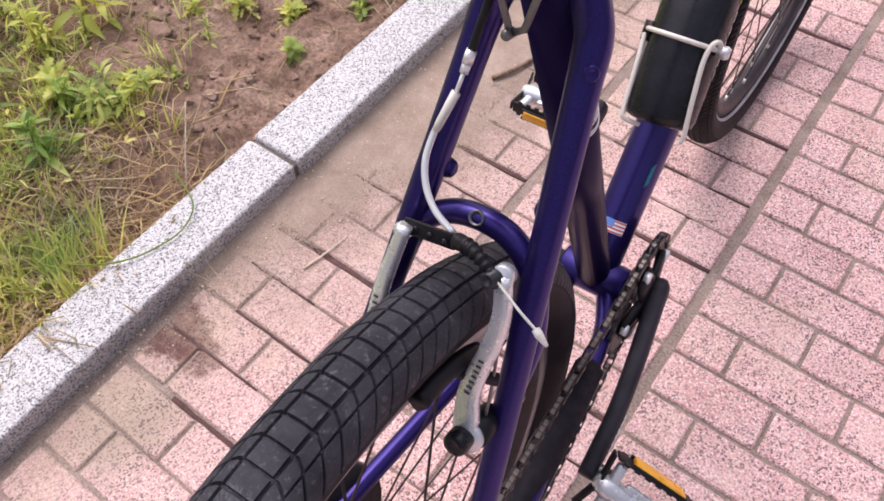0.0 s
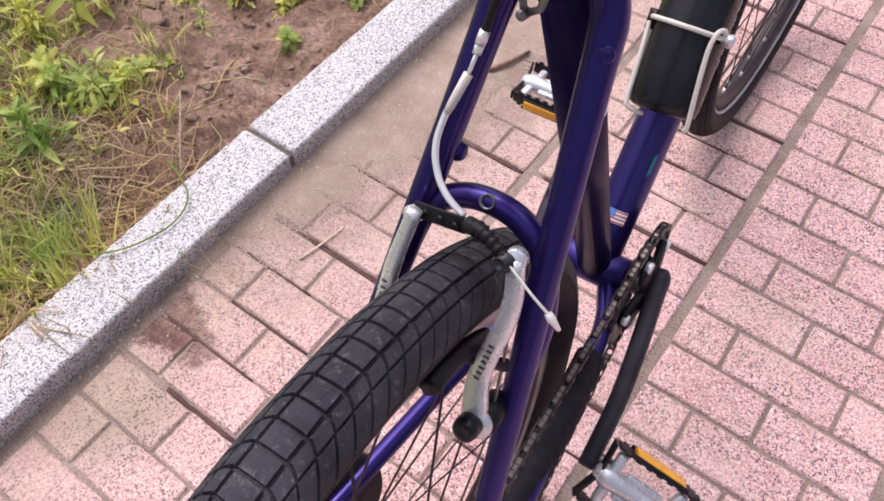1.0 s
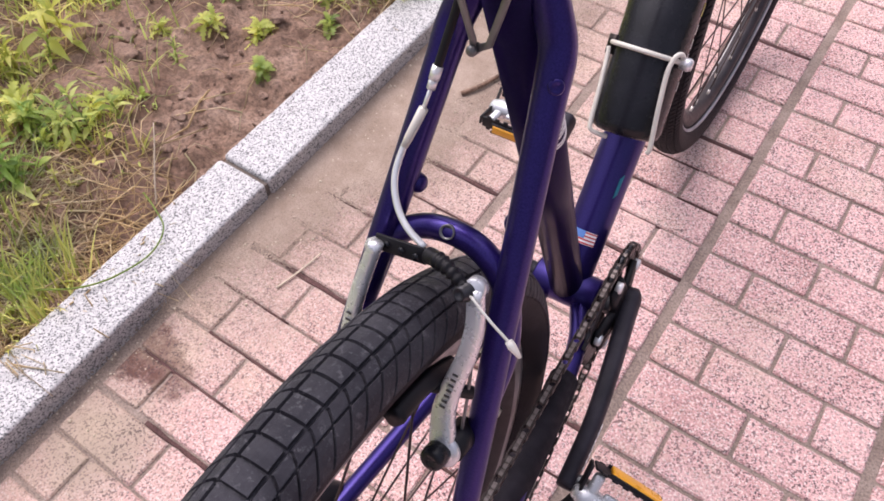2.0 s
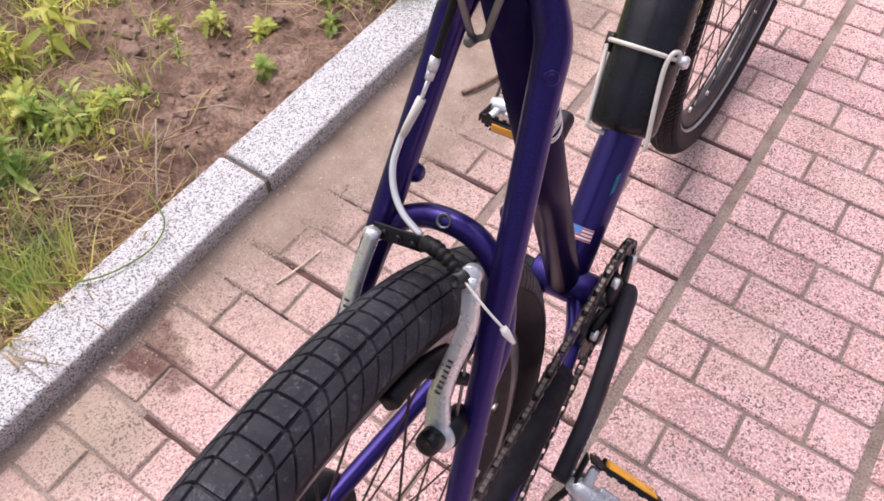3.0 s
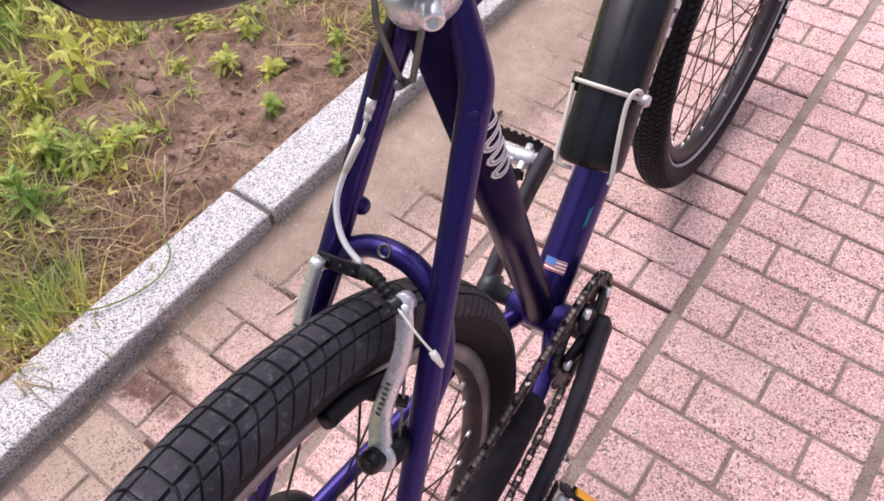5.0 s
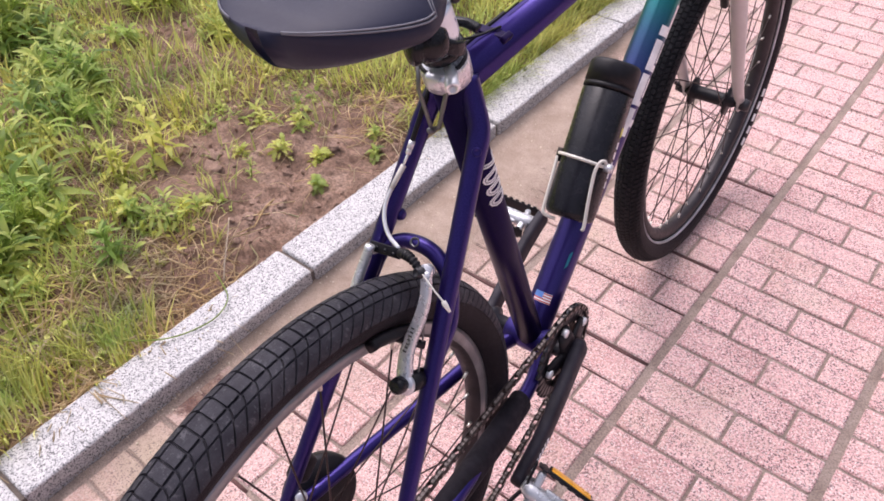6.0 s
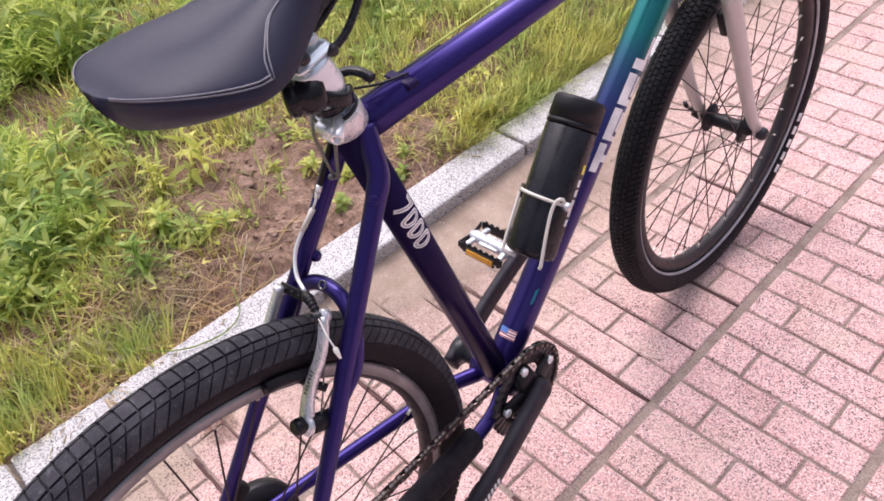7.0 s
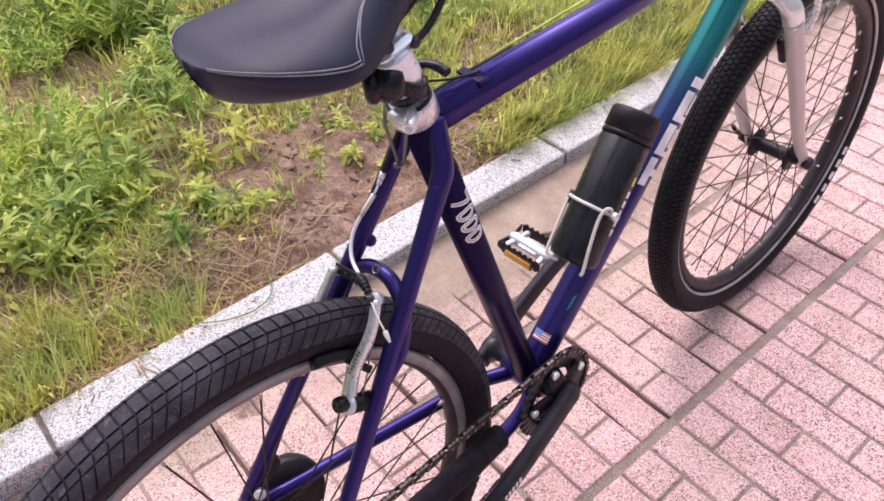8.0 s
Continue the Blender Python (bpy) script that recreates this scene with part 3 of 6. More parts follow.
def arc_bars(radius, across, start, count, width, height, gap, tilt=0.6):
    """Short raised bars set round a wheel's side, standing in for printed letters."""
    pieces = []
    for k in range(count):
        t = start + k * (width + gap) / radius
        m = Matrix.Rotation(t, 4, "X") @ pose(across, radius, 0, 0, 0, -math.degrees(tilt))
        pieces.append(block((0.0008, height, width), m, 0.1))
    return join(*pieces)


def build_wheel(name, at, tyre_kind, tyre_mat, rim_mat, label, hub_mat, hub_half, spokes, stripe):
    rim_profile = [(-0.0125, 0.2885), (-0.0130, 0.281), (-0.0120, 0.274), (-0.007, 0.2685), (0, 0.267), (0.007, 0.2685),
                   (0.0120, 0.274), (0.0130, 0.281), (0.0125, 0.2885), (0.009, 0.2865), (0.008, 0.276), (-0.008, 0.276), (-0.009, 0.2865)]
    wheel = part("wheel", ring_sweep(rim_profile), rim_mat, bicycle, label, at=at)
    tyre = part("tyre", tyre_mesh(HUB, 0.0265, 0.0138 if tyre_kind == "block" else 0.0100, tyre_kind), tyre_mat, wheel)
    tyre.data.polygons.foreach_set("use_smooth", [False] * len(tyre.data.polygons))
    tyre.data.materials.append(M_SIDEWALL)
    for f in tyre.data.polygons:
        if math.hypot(f.center.y, f.center.z) < 0.316:
            f.material_index, f.use_smooth = 1, True
    wheel.data.materials.append(M_RIM_DARK)
    for f in wheel.data.polygons:
        if math.hypot(f.center.y, f.center.z) < 0.2730:
            f.material_index = 1
    if stripe:
        for sx in (-1, 1):
            part("reflective_stripe", ring_sweep([(sx * 0.0166, 0.2952), (sx * 0.0180, 0.2944), (sx * 0.0156, 0.2908), (sx * 0.0130, 0.2908)]), M_STRIPE, wheel, "thin grey reflective stripe")
    flange = 0.026
    prof = [(-hub_half, 0.006), (-hub_half + 0.004, 0.009), (-0.036, 0.010), (-0.0355, flange), (-0.032, flange), (-0.031, 0.0145), (-0.02, 0.0125),
            (0.02, 0.0125), (0.031, 0.0145), (0.032, flange), (0.0355, flange), (0.036, 0.010), (hub_half - 0.004, 0.009), (hub_half, 0.006)]
    part("hub", lathe(prof, (0, 0, 0), (1, 0, 0), 28), hub_mat, wheel, "black alloy hub")
    meshes = {}
    for k in range(spokes):
        side = 1 if k % 2 else -1
        lead = 1 if (k // 2) % 2 else -1
        key = (side, lead)
        t0 = 2 * math.pi * k / spokes
        if key not in meshes:
            a0 = Vector((side * 0.034, 0.023 * math.cos(lead * 1.15), 0.023 * math.sin(lead * 1.15)))
            a1 = Vector((side * 0.002, 0.2675, 0))
            geo = join(sweep([a0, a0.lerp(a1, 0.5), a1], 0.00105, 6), )
            ob = part("spoke", geo, M_SPOKE, wheel, at=Matrix.Rotation(t0, 4, "X"))
            nip = part("nipple", sweep([a1 - (a1 - a0).normalized() * 0.009, a1 + Vector((0, 0.003, 0))], 0.0021, 8), M_NIPPLE, wheel, at=Matrix.Rotation(t0, 4, "X"))
            meshes[key] = (ob.data, nip.data)
        else:
            for nm, me in zip(("spoke", "nipple"), meshes[key]):
                ob = new(nm, me)
                ob.parent = wheel
                ob.matrix_basis = Matrix.Rotation(t0, 4, "X")
    return wheel


rear = build_wheel("wheel", pose(0, 0, HUB), "block", M_TYRE, M_RIM, "rear wheel with a grey alloy rim and fat block tread tyre", M_BLACK, 0.062, 32, False)
STEER_AT = Vector((0, 0.885, 0.70))
STEER_AXIS = Vector((0, -0.34, 0.94)).normalized()
STEER = Matrix.Translation(STEER_AT) @ Matrix.Rotation(radians(-2.6), 4, STEER_AXIS) @ Matrix.Translation(-STEER_AT)
front = build_wheel("wheel", STEER @ pose(-0.0075, WB - 0.003, HUB), "knob", M_TYRE_FRONT, M_RIM_DARK, "front wheel with a black rim and striped tyre", M_BLACK, 0.050, 32, True)
for k in range(5):
    part("sidewall_letter", arc_bars(0.3050, 0.0237, -0.80 + 0.092 * k, 1, 0.017, 0.0105, 0.0, 0.2), M_DECAL, front, "pale sidewall print block")

# -- frame tubes --
ST_TOP = Vector((0, 0.272, 0.789))
HEAD_LOW, HEAD_TOP = Vector((0, 0.894, 0.706)), Vector((0, 0.850, 0.832))
DT_END = Vector((0, 0.866, 0.757))
DOWN_R = 0.0220
part("seat_tube", sweep([BB, ST_TOP], 0.0178, 28), M_DARK_PAINT, bicycle, "dark violet seat tube")
part("down_tube", sweep([BB.lerp(DT_END, k / 24) for k in range(25)], DOWN_R, 28), M_PAINT_FADE, bicycle, "down tube fading from violet to teal")
part("top_tube", sweep([Vector((0, 0.277, 0.778)), Vector((0, 0.862, 0.797))], 0.0178, 28), M_PAINT, bicycle)
part("head_tube", lathe([(0, 0.021), (0.004, 0.0225), (0.012, 0.0225), (0.016, 0.0195), (0.122, 0.0195), (0.126, 0.0225), (0.134, 0.0225), (0.138, 0.021)],
                        HEAD_LOW, HEAD_TOP - HEAD_LOW, 28), M_PAINT_FADE, bicycle, "teal head tube")
part("bottom_bracket", lathe([(-0.036, 0.0185), (-0.034, 0.0205), (0.034, 0.0205), (0.036, 0.0185)], BB, (1, 0, 0), 28), M_PAINT, bicycle)
for sx in (-1, 1):
    stay = curve_points([(sx * 0.012, 0.283, 0.785), (sx * 0.0205, 0.2790, 0.764), (sx * 0.0280, 0.2745, 0.7465), (sx * 0.0308, 0.2705, 0.7375), (sx * 0.0322, 0.2648, 0.7285), (sx * 0.0352, 0.2465, 0.7015),
                         (sx * 0.052, 0.149, 0.558), (sx * 0.067, 0.061, 0.430), (sx * 0.074, 0.014, 0.362)], 6)
    sizes = [0.0105 - 0.0028 * max(0, (i / (len(stay) - 1) - 0.45)) / 0.55 for i in range(len(stay))]
    part("seat_stay", sweep(stay, sizes, 18), M_PAINT, bicycle)
    cs = curve_points([(sx * 0.022, 0.405, 0.297), (sx * 0.042, 0.350, 0.301), (sx * 0.055, 0.24, 0.313), (sx * 0.074, 0.03, 0.343)], 6)
    part("chain_stay", sweep(cs, [(0.0105 - 0.002 * i / (len(cs) - 1), 0.0125 - 0.004 * i / (len(cs) - 1)) for i in range(len(cs))], 18, up=(0, 0, 1)), M_PAINT, bicycle)
    part("dropout", join(block((0.006, 0.05, 0.034), pose(sx * 0.073, 0.012, 0.345, 18), 0.3)), M_PAINT, bicycle)
# inverted U bridge over the tyre
arch = curve_points([(-0.0515, 0.155, 0.563), (-0.0505, 0.180, 0.586), (-0.041, 0.197, 0.620), (-0.022, 0.205, 0.636), (0.001, 0.207, 0.641),
                     (0.023, 0.205, 0.636), (0.041, 0.197, 0.620), (0.0505, 0.180, 0.586), (0.0515, 0.155, 0.563)], 6)
bridge = part("brake_bridge", sweep(arch, 0.0080, 18), M_PAINT, bicycle, "violet arched brake bridge")
part("bridge_eyelet", lathe([(-0.002, 0.0048), (0.0025, 0.0048), (0.0028, 0.0040), (0.0005, 0.0036), (0.0004, 0.0)], (-0.0005, 0.2025, 0.6462), (0.05, -0.72, 0.69), 16), M_STRAP, bridge, "open steel eyelet")
for sx in (-1, 1):
    part("frame_boss", lathe([(0, 0.0065), (0.006, 0.0065), (0.009, 0.0052), (0.0105, 0.003)], Vector((sx * 0.038, 0.222, 0.653)), (-sx, 0, 0), 16), M_PAINT, bicycle, "dark bolt boss")
part("frame_boss", lathe([(-0.004, 0.0047), (0.0008, 0.0045), (0.0016, 0.0034), (0.0010, 0.0024)], Vector((0.0375, 0.2562, 0.7300)), (0.55, -0.70, 0.45), 18), M_PAINT, bicycle, "round violet plug in the stay")
# neoprene sleeve on the drive-side stay
part("stay_sleeve", sweep([(0.046, 0.315, 0.302), (0.051, 0.25, 0.307), (0.057, 0.14, 0.319), (0.062, 0.045, 0.330)],
                          [(0.015, 0.0205), (0.016, 0.022), (0.0155, 0.021), (0.0145, 0.019)], 20, up=(0, 0, 1)), M_CLOTH, bicycle, "black neoprene chain stay sleeve")

# -- markings --
def wrapped(geo, origin, axis, facing, radius, lift=0.0004):
    """Bends a flat mark (x along the tube, y round it) onto a tube."""
    d = Vector(axis).normalized()
    f = Vector(facing)
    f = (f - d * f.dot(d)).normalized()
    w = d.cross(f)
    out = []
    for x, y, z in geo[0]:
        t = y / radius
        out.append(Vector(origin) + d * x + (f * math.cos(t) + w * math.sin(t)) * (radius + lift + z))
    return out, geo[1]


def flat_grid(x0, x1, y0, y1, slant=0.0, n=6):
    verts = [(x0 + (x1 - x0) * i / 2 + slant * (y0 + (y1 - y0) * j / n), y0 + (y1 - y0) * j / n, 0) for j in range(n + 1) for i in range(3)]
    faces = [(j * 3 + i, j * 3 + i + 1, (j + 1) * 3 + i + 1, (j + 1) * 3 + i) for j in range(n) for i in range(2)]
    return verts, faces


def word_mesh(text, size):
    cu = bpy.data.curves.new("marking", "FONT")
    cu.body, cu.size, cu.resolution_u = text, size, 3
    cu.fill_mode = "NONE"
    cu.bevel_depth, cu.bevel_resolution = size * 0.035, 0
    tmp = new("marking", cu)
    me = bpy.data.meshes.new_from_object(tmp.evaluated_get(bpy.context.evaluated_depsgraph_get()))
    bm = bmesh.new()
    bm.from_mesh(me)
    bmesh.ops.subdivide_edges(bm, edges=[e for e in bm.edges if e.calc_length() > size * 0.12], cuts=7, use_grid_fill=True)
    bm.verts.index_update()
    geo = [tuple(q.co) for q in bm.verts], [tuple(q.index for q in f.verts) for f in bm.faces]
    bm.free()
    bpy.data.objects.remove(tmp)
    bpy.data.curves.remove(cu)
    bpy.data.meshes.remove(me)
    return geo


st_dir = (BB - ST_TOP).normalized()
number = part("number_panel", wrapped(flat_grid(0.104, 0.106, -0.001, 0.001), ST_TOP, st_dir, (0.95, 0.10, 0.1), 0.0178, -0.0006), M_DARK_PAINT, bicycle)
tagged(number, "outlined silver-white number 7000")
for k, mark in enumerate("7000"):
    v, f = word_mesh(mark, 0.034)
    lo, hi = min(q[1] for q in v), max(q[1] for q in v)
    v = [(x + 0.0182 * k, (lo + hi) / 2 - y, z * 0.3) for x, y, z in v]
    part("digit", wrapped((v, f), ST_TOP + st_dir * 0.106, st_dir, (0.95, -0.06, 0.1), 0.0178), M_DECAL, number, "outlined white digit", smooth=False)
dt_dir = (DT_END - BB).normalized()
DECALS = (
    (0.303, 0.343, ((0.0, 1.0, -0.0095, 0.0020), (0.38, 0.64, 0.0020, 0.0190))),
    (0.348, 0.392, ((0.0, 1.0, -0.0095, 0.0035), (0.0, 0.16, 0.0035, 0.0190), (0.30, 0.92, 0.0052, 0.0190))),
    (0.397, 0.440, ((0.0, 1.0, -0.0095, 0.0035), (0.0, 0.22, 0.0035, 0.0190), (0.30, 0.96, 0.0056, 0.0190))),
    (0.446, 0.492, ((0.0, 0.30, -0.0095, 0.0190), (0.20, 1.0, 0.0040, 0.0120))))
for x0, x1, blocks in DECALS:
    bars = join(*[flat_grid(x0 + (x1 - x0) * u0, x0 + (x1 - x0) * u1, v0, v1, 0.12) for u0, u1, v0, v1 in blocks])
    part("tube_decal", wrapped(bars, BB, dt_dir, (1, -0.16, 0.30), DOWN_R), M_DECAL, bicycle, "bold white decal block", smooth=False)
flag = part("flag_sticker", wrapped(flat_grid(0.052, 0.066, -0.0125, 0.0125), BB, dt_dir, (0.12, -0.7, 0.7), DOWN_R, 0.0003), M_DECAL, bicycle, "small striped flag sticker")
for k in range(4):
    x = 0.0525 + k * 0.0038
    part("stripe", wrapped(flat_grid(x, x + 0.0016, -0.0125, 0.0125), BB, dt_dir, (0.12, -0.7, 0.7), DOWN_R, 0.0006), M_RED, flag, "red stripe")
# a short slanted streak of teal colour low on the down tube
part("teal_decal", wrapped(flat_grid(0.088, 0.110, 0.0130, 0.0168, 1.4), BB, dt_dir, (0.12, -0.7, 0.7), DOWN_R, 0.0004), M_TEAL, bicycle, "small slanted teal streak", smooth=False)
part("canton", wrapped(flat_grid(0.0585, 0.0665, -0.0125, 0.000), BB, dt_dir, (0.12, -0.7, 0.7), DOWN_R, 0.0009), M_BLUE, flag, "blue field")

# -- rear brake --
for sx in (-1, 1):
    line = ((0.0425, 0.114, 0.550), (0.0385, 0.121, 0.5615), (0.0350, 0.131, 0.5775), (0.0365, 0.1416, 0.595), (0.0395, 0.152, 0.612), (0.0398, 0.162, 0.630), (0.0345, 0.1735, 0.6495))
    if sx < 0:
        line = ((-0.0425, 0.114, 0.550), (-0.0405, 0.122, 0.563), (-0.0380, 0.132, 0.579), (-0.0385, 0.144, 0.599), (-0.0372, 0.155, 0.618), (-0.0352, 0.164, 0.632), (-0.0315, 0.174, 0.650))
    path = curve_points(line, 5)
    last = len(path) - 1
    slim = 0.82 if sx < 0 else 1.0
    sz = [(slim * (0.0088 - 0.0028 * ease_in(i / last * 1.6) - 0.0008 * ease_in((i / last - 0.6) * 2.5)), 0.0066 - 0.0024 * min(1, i / 12)) for i in range(len(path))]
    arm = part("brake_arm", sweep(path, sz, 18, up=(0, -1, 0.2), power=3), M_SILVER, bicycle, "satin silver linear-pull brake arm")
    part("pivot_cap", lathe([(-0.010, 0.0080), (0.004, 0.0083), (0.008, 0.0076), (0.0095, 0.0055), (0.0088, 0.003)], (sx * 0.0405, 0.111, 0.5575), (0, -0.80, 0.45), 22), M_GLOSS, arm, "round black bolt cap")
    part("arm_boss", lathe([(-0.005, 0.0098), (-0.004, 0.0106), (0.0035, 0.0106), (0.0050, 0.0096)], (sx * 0.0425, 0.117, 0.5535), (0, -0.80, 0.45), 24), M_SILVER, arm)
    part("pivot_boss", lathe([(0, 0.0095), (0.024, 0.0095)], (sx * 0.045, 0.138, 0.543), (0, -0.85, 0.50), 20), M_BLACK, arm, "black pivot boss")
    bars = []
    for k in range(7):
        c = path[11].lerp(path[17], k / 6)
        bars.append(block((0.0036, 0.0004, 0.0015), toward(c + Vector((0, -0.0043, 0.0026)), (0, -0.85, 0.5), (0, 0.5, 0.85)) @ pose(0, 0, 0, 90), 0.1))
    part("arm_print", join(*bars), M_DECAL_GREY, arm, "small grey maker's print")
    shoe = part("brake_shoe", sweep(curve_points([(sx * 0.023, 0.100, 0.611), (sx * 0.0225, 0.116, 0.605), (sx * 0.0225, 0.136, 0.594), (sx * 0.023, 0.156, 0.579)], 4), [(0.0055, 0.0065)] * 13, 14, power=4),
                M_BLACK, arm, "black rubber brake shoe")
    part("shoe_post", sweep([(sx * 0.022, 0.134, 0.590), (sx * 0.046, 0.146, 0.582)], 0.0042, 12), M_BLACK, shoe)
    spring = curve_points([(sx * 0.046, 0.128, 0.550), (sx * 0.044, 0.144, 0.584), (sx * 0.040, 0.160, 0.620)], 6)
    part("return_spring", sweep(spring, 0.0011, 6), M_STRAP, arm)
part("cable_clamp", lathe([(-0.006, 0.0056), (0.0015, 0.0058), (0.0022, 0.0046), (0.0058, 0.0044), (0.0062, 0.0030), (0.0048, 0.0026), (0.0048, 0.0)], (0.030, 0.170, 0.6485), (-0.2, -0.85, 0.45), 22), M_CRANK, bicycle, "dark cable clamp bolt")
part("arm_head", lathe([(-0.004, 0.0066), (0.0022, 0.0066), (0.0028, 0.0060), (0.0028, 0.0)], (0.0340, 0.174, 0.6490), (0, -0.85, 0.5), 20), M_SILVER, bicycle)
part("link_pin", lathe([(-0.005, 0.0052), (0.006, 0.0054), (0.0075, 0.004)], (-0.0345, 0.178, 0.641), (-0.1, -0.8, 0.55), 20), M_SILVER, bicycle)
link_part = part("noodle_link", block((0.034, 0.0022, 0.0100), pose(-0.018, 0.179, 0.6465, -28, -3, 5), 0.2), M_BLACK, bicycle, "black pressed noodle link")
for k in range(3):
    part("link_slot", lathe([(0, 0.0022), (0.0006, 0.0022)], (-0.027 + k * 0.010, 0.1772, 0.6468 + 0.0005 * k), (0, -0.88, 0.47), 12), M_GLOSS, link_part)
part("brake_noodle", sweep(curve_points([(-0.0355, 0.2228, 0.6893), (-0.0378, 0.2185, 0.683), (-0.0372, 0.207, 0.672), (-0.031, 0.197, 0.662), (-0.020, 0.189, 0.655), (-0.005, 0.184, 0.650)], 6), 0.0021, 12), M_CHROME, bicycle, "curved polished cable noodle")
part("noodle_sleeve", sweep([(-0.0372, 0.2196, 0.6845), (-0.0359, 0.2224, 0.6889), (-0.0312, 0.2340, 0.7045)], [0.0022, 0.0027, 0.0030], 8), M_WHITE, bicycle, "faceted pale noodle sleeve")
part("cable_pin", sweep([(-0.0314, 0.2335, 0.7038), (-0.0296, 0.2408, 0.7148)], 0.0013, 10), M_CHROME, bicycle)
part("housing_ferrule", join(sweep([(-0.0297, 0.2404, 0.7142), (-0.0289, 0.2434, 0.7196)], 0.0027, 12), sweep([(-0.0290, 0.2430, 0.7190), (-0.0280, 0.2470, 0.7259)], 0.0032, 12)), M_CHROME, bicycle, "bright stepped cable housing ferrule")
part("cable_housing", sweep(curve_points([(-0.0281, 0.2466, 0.7252), (-0.0255, 0.258, 0.745), (-0.0215, 0.275, 0.772), (-0.0205, 0.31, 0.786), (-0.020, 0.42, 0.790)], 8), 0.0025, 10), M_BLACK, bicycle)
folds = []
for k in range(29):
    t = k / 28
    c = Vector((-0.001, 0.181, 0.649)).lerp(Vector((0.026, 0.172, 0.650)), t) + Vector((0.001, 0, 0.0045 * math.sin(math.pi * t)))
    folds.append((c, 0.0052 - 0.0016 * t + (0.0007 * math.cos(k * math.pi / 2) if t > 0.25 else 0)))
part("cable_boot", sweep([c for c, r in folds], [r for c, r in folds], 16), M_BLACK, bicycle, "ribbed black rubber cable boot")
part("cable_tail", sweep(curve_points([(0.034, 0.168, 0.650), (0.050, 0.162, 0.644), (0.064, 0.1585, 0.6375)], 5), 0.0009, 8), M_CABLE_WHITE, bicycle, "loose pale brake cable end")
part("cable_end_cap", sweep([(0.0625, 0.159, 0.6385), (0.065, 0.158, 0.6365), (0.0710, 0.1565, 0.6315)], [0.0022, 0.0026, 0.0012], 12), M_CABLE_WHITE, bicycle, "cream cable end cap")

# -- cranks, ring and chain --
RING = 0.067


def toothed(radius, teeth, thick, hole, x):
    verts, faces = [], []
    n = teeth * 4
    for sx in (-1, 1):
        for k in range(n):
            t = 2 * math.pi * k / n
            r = radius + (0.004 if k % 4 in (0, 1) else -0.0015)
            verts.append((x + sx * thick / 2, r * math.cos(t), r * math.sin(t)))
        for k in range(n):
            t = 2 * math.pi * k / n
            verts.append((x + sx * thick / 2, hole * math.cos(t), hole * math.sin(t)))
    for k in range(n):
        k2 = (k + 1) % n
        a0, a1, b0, b1 = k, k2, n + k, n + k2
        c = 2 * n
        faces += [(a0, a1, b1, b0), (c + a0, c + b0, c + b1, c + a1), (a0, c + a0, c + a1, a1), (b0, b1, c + b1, c + b0)]
    return verts, faces


C_END = Vector((0.088, 0.246, 0.256))
crank = part("crankset", lathe([(-0.079, 0.006), (-0.078, 0.014), (-0.076, 0.019), (-0.058, 0.019), (-0.056, 0.012), (-0.030, 0.010),
                              (0.030, 0.010), (0.058, 0.012), (0.060, 0.016), (0.075, 0.016), (0.077, 0.012)], BB, (1, 0, 0), 24), M_CRANK, bicycle, "black crankset")
arm_pts = curve_points([BB + Vector((0.067, 0.024, 0.007)), BB + Vector((0.071, -0.005, -0.002)), BB + Vector((0.080, -0.06, -0.013)), BB + Vector((0.087, -0.12, -0.029)), C_END + Vector((0, 0.004, 0)), C_END + Vector((0, -0.012, -0.003))], 5)
nA = len(arm_pts)
part("crank_arm", sweep(arm_pts, [((0.009, 0.0175, 0.0205)[i] if i < 3 else 0.0200 - 0.0070 * i / nA if i < nA - 1 else 0.008, (0.006, 0.0095, 0.0105)[i] if i < 3 else 0.0105 - 0.0022 * i / nA) for i in range(nA)], 20, up=(1, 0, 0), power=3.0), M_ARM, crank, "grey-black crank arm")
arm_l = [Vector((-p.x, 2 * BB.y - p.y, 2 * BB.z - p.z)) for p in arm_pts]
part("crank_arm", sweep(arm_l, [(0.0180 - 0.004 * i / nA if i < nA - 1 else 0.008, 0.0085) for i in range(nA)], 18, up=(1, 0, 0), power=3.2), M_ARM, crank, "grey-black crank arm")
ring = part("chainring", moved(toothed(RING, 32, 0.0035, 0.046, 0.050), Matrix.Translation(BB)), M_CRANK, crank, "dark toothed chainring")
part("chainring", moved(toothed(0.049, 22, 0.003, 0.036, 0.043), Matrix.Translation(BB)), M_CHAIN, crank, "small oily inner ring")
for k in range(5):
    t = 2 * math.pi * k / 5 + 0.5
    d = Vector((0, math.cos(t), math.sin(t)))
    part("spider_arm", sweep([BB + Vector((0.060, 0, 0)) + d * 0.008, BB + Vector((0.055, 0, 0)) + d * 0.052], [(0.020, 0.005), (0.012, 0.004)], 12, up=(1, 0, 0), power=3), M_BLACK, crank)
    part("ring_bolt", lathe([(0, 0.0062), (0.0055, 0.0062), (0.0068, 0.0045)], BB + Vector((0.055, 0, 0)) + d * 0.050, (1, 0, 0), 14), M_CHROME, crank, "bright chainring bolt")
bars = [block((0.0005, 0.0042, 0.010), toward(arm_pts[15].lerp(arm_pts[19], k / 6) + Vector((0.0098, 0, 0)), (0, 0, 1), (1, 0, 0)) @ pose(0, 0, 0, 0, 0, 90), 0.1) for k in range(7)]
part("crank_print", join(*bars), M_DECAL, crank, "small grey arm print")

